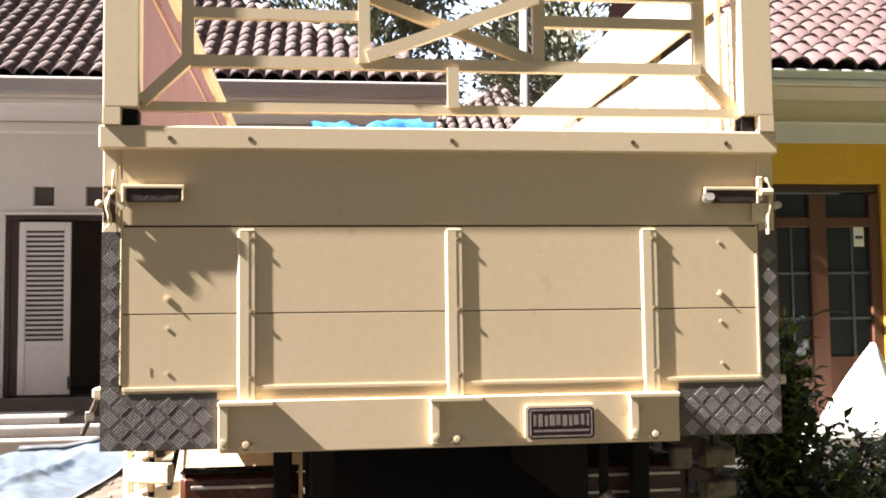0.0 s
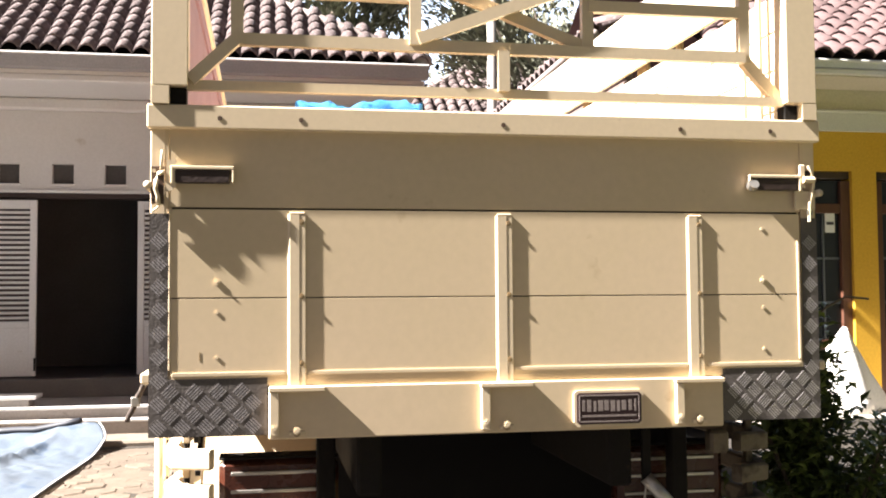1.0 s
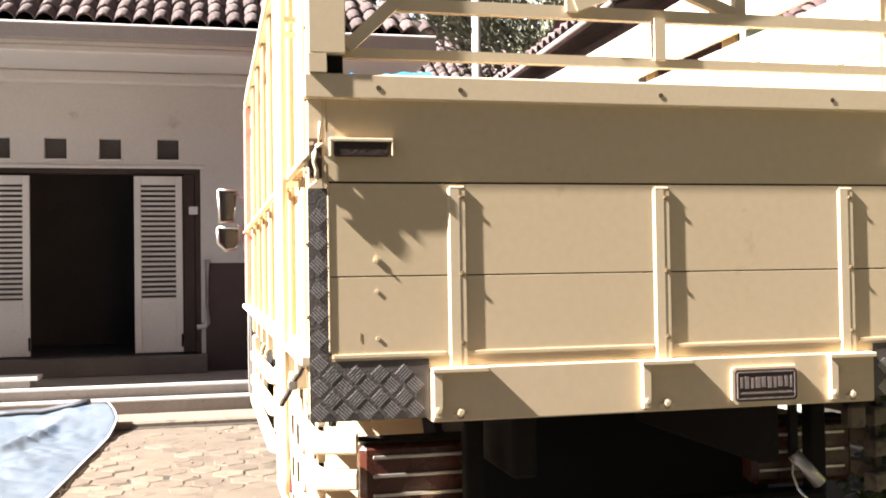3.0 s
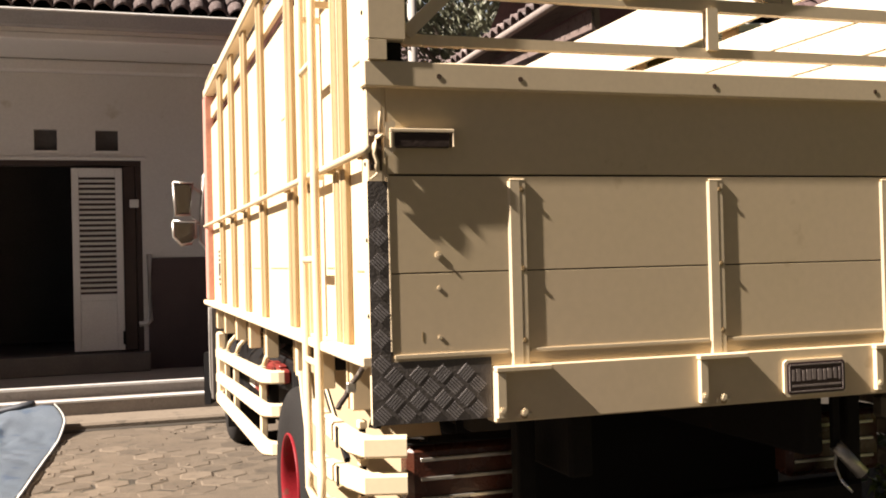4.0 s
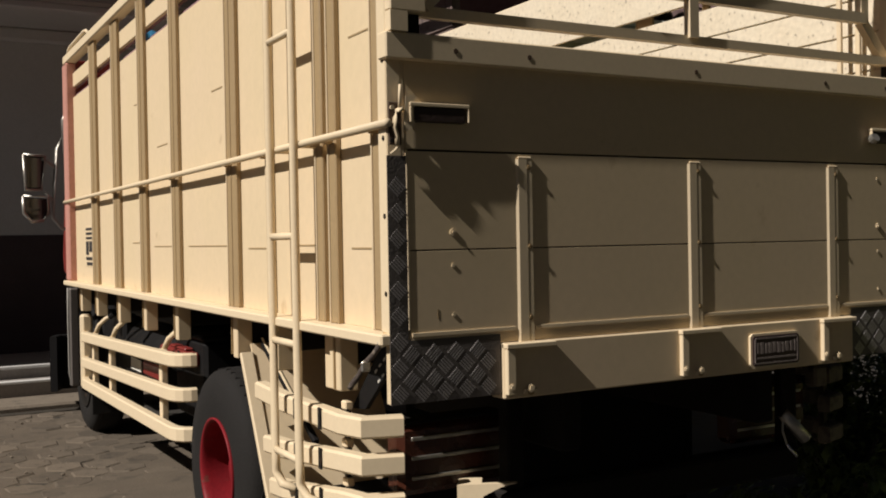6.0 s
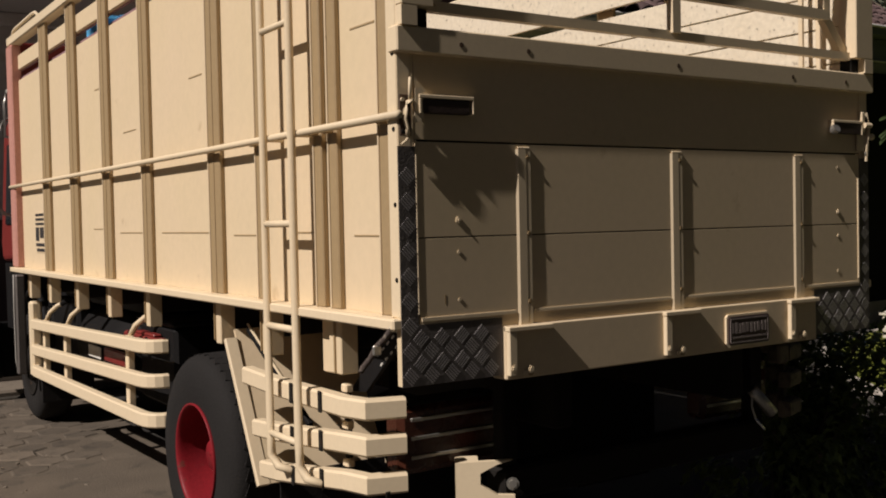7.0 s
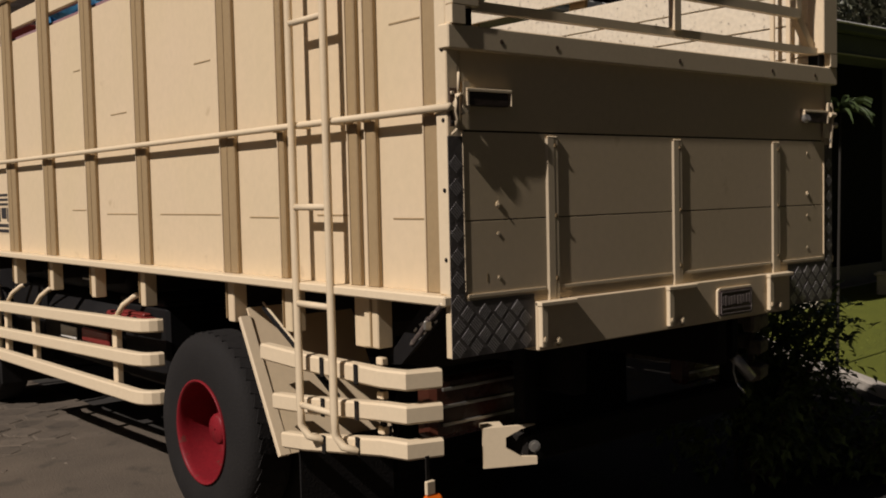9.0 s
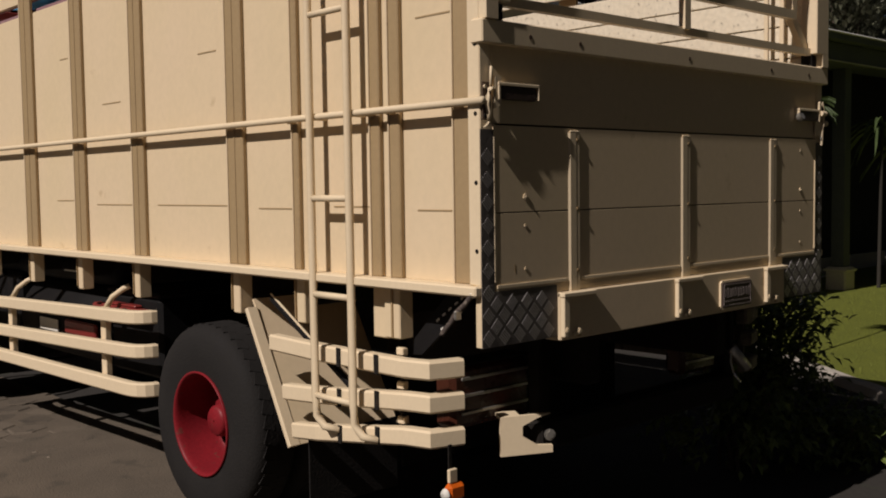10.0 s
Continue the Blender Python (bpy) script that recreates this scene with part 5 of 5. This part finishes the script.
side_wall = part("side_wall", box(2.80, 2.86, 6.3, 13.9, 0, 3.93, 0), WOOD_RAFTER, east, "brown boarded side wall under the low roof")
for k in range(11):
    part("wall_board", box(2.765, 2.798, 6.3, 13.9, 0.02 + 0.355 * k, 0.35 + 0.355 * k, 0.004), WOOD_RAFTER, side_wall)
part("verge_ridge", tube([(2.5, 6.2, 4.07), (3.54, 6.2, 4.44)], 0.05, 8), TILE_BROWN, side_roof, "", True)
part("top_ridge", tube([(3.55, 9.4, 5.99), (12.6, 9.4, 5.99)], 0.09, 8), RIDGE, east_roof, "", True)
# porch with columns further along
part("porch_floor", box(3.9, 14.0, 5.25, RY - 0.001, -0.02, 0.3, 0.01), CONCRETE, east)
part("porch_roof_beam", box(5.6, 16.0, 3.72, 4.15, 2.97, 3.22, 0.01), COLUMN, east)
part("porch_roof", box(5.5, 16.2, 3.6, 5.66, 3.222, 3.32, 0.01), COLUMN, east, "flat porch roof with a dark fascia")
part("roof_lip", tube([(5.5, 3.59, 3.315), (16.2, 3.59, 3.315)], 0.014, 6), WHITE_WOOD, east)
part("fascia_lip", tube([(5.5, 3.71, 2.99), (16.2, 3.71, 2.99)], 0.010, 6), POLE, east)
for x, y in ((7.82, 4.02), (9.75, 4.02), (12.0, 4.02), (14.4, 4.02)):
    col = part("column", box(x - 0.09, x + 0.09, y - 0.09, y + 0.09, 0.36, 3.0, 0.01), COLUMN, east, "grey porch column")
    part("column_base", box(x - 0.14, x + 0.14, y - 0.14, y + 0.14, -0.02, 0.36, 0.02), PALE_WALL, col)
    part("column_base_top", box(x - 0.16, x + 0.16, y - 0.16, y + 0.16, 0.30, 0.335, 0.008), PALE_WALL, col)
# the porch's deep shade is put in as a black sheet
part("porch_back", box(6.9, 16.0, 5.26, 5.30, 0.3, 3.22, 0), BLACK, east, "black sheet standing in for the porch's deep shade")

# white sheet draped over something by the yellow wall
bm = bmesh.new()
rings = []
for k in range(9):
    u = k / 8
    r = 0.02 + 0.46 * u
    rings.append([bm.verts.new((4.70 + r * (1 + 0.18 * math.sin(5 * a + 3 * u)) * math.cos(a) + 0.10 * (1 - u), 5.83 + 0.8 * r * (1 + 0.15 * math.cos(4 * a)) * math.sin(a), 1.1 - 0.8 * u)) for a in [math.tau * i / 28 for i in range(28)]])
for r, s in zip(rings, rings[1:]):
    for i in range(28):
        bm.faces.new((r[i], r[(i + 1) % 28], s[(i + 1) % 28], s[i]))
bm.faces.new(rings[0][::-1])
bm.faces.new(rings[-1])
bmesh.ops.recalc_face_normals(bm, faces=bm.faces[:])
tagged(part("sheet", bm, CLOTH, None, "", True), "white sheet draped in a peak beside the yellow wall", "sheet")

# ---- pale tarpaulin on the ground, with a lifted corner by the porch ----


def tarp_at(u, v):
    """u across from the far edge to the hemmed edge, v from the near end to the step."""
    x = -6.4 + 4.19 * u
    lift = max(0.0, min(1.0, (x + 3.1) / 0.85)) ** 1.3
    y = 3.3 + (3.95 - 0.22 * lift) * v
    x -= 0.06 * (6.9 - min(y, 6.9)) * u + 0.12 * u * max(0, (y - 6.75) / 0.3) ** 2
    z = 0.022 + np.interp(y, [3.3, 6.85, 7.02, 7.3], [0, 0, 0.052, 0.056]) + 0.17 * lift * max(0, min(1, (y - 6.2) / 0.85)) ** 1.7
    calm = min(1.0, (1 - u) * 9 + 0.15)
    z += calm * (0.06 * abs(noise.noise((x * 1.1, y * 1.1, 1))) + 0.05 * abs(noise.noise((x * 3.5 + y, y * 2.4, 3))) + 0.02 * abs(noise.noise((x * 8 + 2 * y, y * 5, 6))))
    valley = (x + 2.66) + 0.26 * (7.0 - y)
    z += 0.05 * math.exp(-(valley / 0.055) ** 2) * (1 + 0.35 * noise.noise((x * 4, y * 5, 8))) * max(0, min(1, (6.95 - y) / 0.3))
    return x, y, z


bm = bmesh.new()
grid = [[bm.verts.new(tarp_at((i / 120) ** 0.7, j / 110)) for j in range(111)] for i in range(121)]
for i in range(120):
    for j in range(110):
        bm.faces.new((grid[i][j], grid[i + 1][j], grid[i + 1][j + 1], grid[i][j + 1]))
bmesh.ops.solidify(bm, geom=bm.faces[:], thickness=0.004)
tarp = part("tarpaulin", bm, TARP_PALE, None, "", True)
tagged(tarp, "pale blue tarpaulin spread on the paving with one lifted corner", "tarpaulin")
rim_line = [tarp_at(1.0, j / 60) for j in range(61)]
part("hem", sweep([(x + 0.004, y, z + 0.004) for x, y, z in rim_line], [(-0.006, 0), (0.006, 0), (0.006, 0.004), (-0.006, 0.004)]), WHITE_MARK, tarp, "white folded hem")
part("hem_cord", tube([(x + 0.015, y, z + 0.002) for x, y, z in rim_line], 0.0055, 6), TARP_EDGE, tarp, "dark cord along the hem")
fold = sweep([tuple(Vector(tarp_at(u, 1.0)) + Vector((0, 0.02, 0.018))) for u in (0.79, 0.82, 0.85, 0.88, 0.91, 0.94, 0.965)], [(-0.05, -0.012), (0.04, -0.022), (0.055, 0.012), (0.0, 0.034), (-0.05, 0.014)])
part("folded_corner", fold, TARP_EDGE, tarp, "dark folded corner", True)

# ---- bush beside the tail of the truck ----
rng = random.Random(11)
bush = thing("bush", (1.5, 0.6, 0), "dense dark green leafy bush beside the truck's tail", "bush")
tips = []
for i in range(26):
    a, r = rng.uniform(0, math.tau), rng.uniform(0.1, 0.62)
    top = Vector((1.55 + 0.92 * r * math.cos(a), 0.55 + r * math.sin(a) * 0.6, rng.uniform(0.4, 1.05) * (1.1 - 0.4 * r)))
    top.z = min(top.z, 0.90 - 0.2 * max(0, top.x - 1.6))
    mid = Vector((1.5 + 0.3 * r * math.cos(a), 0.6 + 0.3 * r * math.sin(a), top.z * 0.55))
    part("stem", tube([(1.5 + 0.1 * math.cos(a), 0.6 + 0.1 * math.sin(a), -0.02), mid, top], 0.009, 5), BARK, bush)
    tips += [mid.lerp(top, k) for k in (0.0, 0.15, 0.4, 0.65, 0.85, 1.0)] + [Vector((mid.x + 0.42 * math.cos(a), mid.y + 0.2 * math.sin(a), rng.uniform(0.1, 0.5)))] + [mid * 0.7 + Vector((1.5, 0.6, 0)) * 0.3]

for i in range(13):
    top = Vector((rng.uniform(1.33, 1.46), rng.uniform(0.52, 0.8), rng.uniform(1.0, 1.42)))
    top.x -= 0.12 * (top.z - 1.0)
    mid = Vector((rng.uniform(1.34, 1.48), 0.7, 0.6))
    part("stem", tube([(1.42, 0.72, -0.02), mid, top], 0.009, 5), BARK, bush)
    tips += [mid.lerp(top, k) for k in (0.1, 0.25, 0.4, 0.55, 0.7, 0.8, 0.9, 1.0, 1.0)]
part("twig", tube([(1.40, 0.66, 1.25), (1.50, 0.64, 1.36), (1.58, 0.62, 1.405), (1.67, 0.6, 1.395)], 0.005, 5), BARK, bush, "bare sunlit twig")


def bush_spot():
    p = rng.choice(tips) + Vector((rng.gauss(0, 0.05), rng.gauss(0, 0.06), rng.gauss(0, 0.05)))
    p.y = max(p.y, 0.1 + 0.05 * rng.random())
    return p, (p - Vector((1.5, 0.6, 0.4)))


leaf_part("leaves", leaves(10500, bush_spot, 0.062, rng, 0.4, 0.5), LEAF, bush)
# a lower shrub nearer the kerb
shrub = thing("bush", (2.05, 0.3, 0), "low leafy shrub by the paving edge", "bush")
tips2 = [Vector((2.05 + rng.gauss(0, 0.17), 0.3 + rng.gauss(0, 0.10), rng.uniform(0.03, 0.24))) for _ in range(60)]
for t2 in tips2[:24]:
    part("stem", tube([(2.05, 0.3, -0.02), t2.lerp(Vector((2.05, 0.3, 0.1)), 0.4), t2], 0.006, 5), BARK, shrub)


def shrub_spot():
    p = rng.choice(tips2) + Vector((rng.gauss(0, 0.06), rng.gauss(0, 0.06), rng.gauss(0, 0.04)))
    p.z = max(p.z, 0.02)
    return p, (p - Vector((2.05, 0.3, 0.1)))


leaf_part("leaves", leaves(700, shrub_spot, 0.07, rng, 0.3, 0.45), LEAF, shrub)

# ---- palms by the porch of the right house ----


def palm(x, y, top, n, reach, seed, slim=1.0, fall=1.1, lift=0.0, label="palm with long narrow arching leaves on a thin stem"):
    rng = random.Random(seed)
    p = thing("palm", (x, y, 0.07), label, "palm", "palms")
    part("trunk", rod((x, y, 0.05), (x + 0.05, y, top), 0.045 * slim, 9, None, 0.03 * slim), TRUNK, p)
    for i in range(n):
        a = math.tau * i / n + rng.uniform(-0.3, 0.3)
        rise = rng.uniform(0.1, 1.0) + lift
        pts = [Vector((x + 0.05, y, top)) + Vector((math.cos(a) * reach * u, math.sin(a) * reach * u, reach * (rise * u - fall * u * u))) for u in (0, 0.25, 0.5, 0.75, 1.0)]
        bm = bmesh.new()
        across = Vector((-math.sin(a), math.cos(a), 0))
        rows = []
        for k, q in enumerate(pts):
            w = slim * (0.02, 0.05, 0.055, 0.035, 0.004)[k]
            rows.append([bm.verts.new(q - across * w + Vector((0, 0, 0.02))), bm.verts.new(q), bm.verts.new(q + across * w + Vector((0, 0, 0.02)))])
        for r, s in zip(rows, rows[1:]):
            for j in range(2):
                bm.faces.new((r[j], r[j + 1], s[j + 1], s[j]))
        part("frond", bm, PALM, p)


palm(10.25, 3.72, 2.2, 26, 0.62, 21, 0.6)
palm(4.44, 1.83, 2.06, 42, 0.25, 24, 0.3, 0.9, 0.25, "slender young palm on the lawn beside the kerb")
palm(11.0, 3.5, 2.1, 16, 0.8, 22)
palm(10.9, 2.9, 1.0, 14, 0.6, 23)

# ---- trees behind ----


def tree(x, y, height, spread, seed, count, size):
    rng = random.Random(seed)
    t = thing("tree", (x, y, -0.02), "tall leafy tree behind the houses with gaps of sky", "tree", "trees")
    bm = bmesh.new()
    fork = height * 0.45
    bm = tube([(x, y, -0.05), (x + 0.1, y, fork * 0.5), (x, y + 0.1, fork)], 0.16, 10, bm)
    part("trunk", bm, BARK, t, "", True)
    ends = []
    for i in range(15):
        a = rng.uniform(0, math.tau)
        r = spread * rng.uniform(0.35, 1.0)
        end = Vector((x + r * math.cos(a), y + r * math.sin(a), fork + (height - fork) * rng.uniform(0.0, 1.0) * (1.15 - 0.5 * r / spread)))
        mid = Vector((x, y, fork)).lerp(end, 0.5) + Vector((0, 0, 0.3))
        part("limb", tube([(x, y, fork * rng.uniform(0.7, 1.0)), mid, end], 0.035, 6), BARK, t)
        ends += [mid, mid.lerp(end, 0.4), mid.lerp(end, 0.7), end, end + Vector((rng.gauss(0, 0.4), rng.gauss(0, 0.4), rng.gauss(0, 0.3)))]

    def spot():
        e = rng.choice(ends)
        p = e + Vector((rng.gauss(0, 0.33), rng.gauss(0, 0.33), rng.gauss(0, 0.27)))
        return p, p - Vector((x, y, fork))
    leaf_part("crown", leaves(count, spot, size, rng, 0.4, 0.45), LEAF_TREE, t)


tree(3.4, 21.0, 12.5, 4.2, 31, 9000, 0.25)
tree(0.6, 19.2, 11.0, 3.2, 35, 6500, 0.23)
tree(8.0, 23.0, 12.0, 4.2, 32, 8000, 0.27)
tree(-1.5, 25.0, 12.5, 4.0, 33, 7000, 0.27)
tree(18.5, 8.5, 8.5, 3.6, 36, 7000, 0.25)
tree(15.2, 6.6, 6.6, 2.0, 38, 6500, 0.2)
tree(5.0, 15.6, 8.4, 2.2, 34, 5200, 0.2)
pole = thing("utility_pole", (3.2, 14.0, 0), "grey concrete utility pole between the houses", "pole")
part("shaft", rod((3.2, 14.0, -0.02), (3.2, 14.0, 8.2), 0.10, 12, None, 0.075), POLE, pole, "", True)
part("crossarm", box(2.7, 3.7, 13.93, 13.99, 7.6, 7.7, 0.005), POLE, pole)

# plain unseen walls added behind and beside; the tall south one blocks sky light
structure("wall_south", box(-14, 16, -6.8, -6.6, -0.02, 7.0, 0), ADDED_WALL, "plain plastered wall added out of view", "wall")
structure("wall_west", box(-14.2, -14.0, -6.8, 14, -0.02, 2.4, 0), ADDED_WALL, "plain plastered wall added out of view", "wall")

# ---- paving ----
PAVE0 = 0.35
paving = structure("paving", box(-9.0, -0.42, PAVE0, 7.54, -0.05, -0.009, 0), JOINT, "worn hexagonal paving with dark sandy joints", "paving")
rng = random.Random(17)
R = 0.15


def stone(seed):
    r = random.Random(seed)
    bm = bmesh.new()
    pts = [(R * 0.955 * r.uniform(0.82, 1.0) * math.cos(math.tau * (i + 0.5) / 6 + r.uniform(-0.05, 0.05)), R * 0.955 * r.uniform(0.82, 1.0) * math.sin(math.tau * (i + 0.5) / 6 + r.uniform(-0.05, 0.05))) for i in range(6)]
    top = [bm.verts.new((x * 0.88, y * 0.88, 0.002)) for x, y in pts]
    mid = [bm.verts.new((x, y, -0.009)) for x, y in pts]
    low = [bm.verts.new((x, y, -0.03)) for x, y in pts]
    bm.faces.new(top)
    for a, b in ((mid, top), (low, mid)):
        for i in range(6):
            bm.faces.new((a[i], a[(i + 1) % 6], b[(i + 1) % 6], b[i]))
    bmesh.ops.recalc_face_normals(bm, faces=bm.faces[:])
    return mesh_of("paving_stone", bm, PAVER)


stones = [stone(k) for k in range(10)]
verts, faces = [], []
dx, dy = R * math.sqrt(3), R * 1.5
for r in range(int(13.4 / dy)):
    for c in range(int(8.42 / dx)):
        x, y = -8.8 + (c + 0.5 * (r % 2)) * dx, -5.85 + r * dy
        me = rng.choice(stones)
        if y < PAVE0 + 0.12 or y > 6.85:
            continue
        m = pose(x + rng.gauss(0, 0.012), y + rng.gauss(0, 0.012), rng.uniform(-0.007, 0.004), rng.uniform(-2, 2), rng.uniform(-2, 2), 60 * rng.randrange(6) + rng.gauss(0, 4))
        if -2.6 < x < -1.0 and 1.9 < y < 7.5 and not (x > -1.35 and y < 2.4):
            piece("paving_stone", me, paving, m)
        else:
            k = len(verts)
            verts += [tuple(m @ v.co) for v in me.vertices]
            faces += [tuple(k + i for i in p.vertices) for p in me.polygons]
rest = bpy.data.meshes.new("paving_stones")
rest.from_pydata(verts, [], faces)
rest.materials.append(PAVER)
ob = new("paving_stones", rest)
ob.parent = paving
tagged(ob, "worn hexagonal paving stones", "", "", "stuff")

# trodden sand that fills the joints and lies in patches over the stones
verts, faces = [], []
nx, ny = 190, 170
for j in range(ny + 1):
    for i in range(nx + 1):
        x, y = -8.95 + 8.6 * i / nx, PAVE0 + 0.02 + (7.48 - PAVE0) * j / ny
        z = -0.0072 + 0.013 * noise.noise((x * 0.9, y * 0.8, 7)) + 0.006 * noise.noise((x * 3.1, y * 3.1, 2)) + 0.0035 * noise.noise((x * 11, y * 11, 4))
        z += 0.013 * min(1, max(0, (4.3 + 0.5 * noise.noise((x * 1.3, y * 0.9, 3)) - y) / 1.0)) + 0.0035
        verts.append((x, y, min(z, 0.012) - 0.03 * min(1, max(0, (y - 6.88) / 0.06))))
for j in range(ny):
    for i in range(nx):
        k = j * (nx + 1) + i
        faces.append((k, k + 1, k + nx + 2, k + nx + 1))
me = bpy.data.meshes.new("sand")
me.from_pydata(verts, [], faces)
me.materials.append(SAND)
me.polygons.foreach_set("use_smooth", [True] * len(faces))
ob = new("sand", me)
ob.parent = paving
tagged(ob, "trodden sand over worn paving", "", "", "stuff")

# small stones and dry leaf scraps lying on the trodden sand
rng = random.Random(41)
bm = bmesh.new()
for _ in range(260):
    x, y, r = rng.uniform(-3.4, -1.05), rng.uniform(0.45, 6.6), rng.choice((0.006, 0.008, 0.011, 0.016))
    m = Matrix.Translation((x, y, 0.004 + 0.3 * r)) @ Matrix.Rotation(rng.uniform(0, 6.28), 4, "Z") @ Matrix.Diagonal((1, rng.uniform(0.5, 0.9), rng.uniform(0.3, 0.6), 1))
    got = bmesh.ops.create_icosphere(bm, subdivisions=1, radius=r, matrix=m)
    for v in got["verts"]:
        v.co += Vector((rng.uniform(-1, 1), rng.uniform(-1, 1), 0)) * r * 0.25
scraps = part("pebbles", bm, EDGING, paving)
tagged(scraps, "small dark stones and scraps scattered on sand", "", "", "stuff")
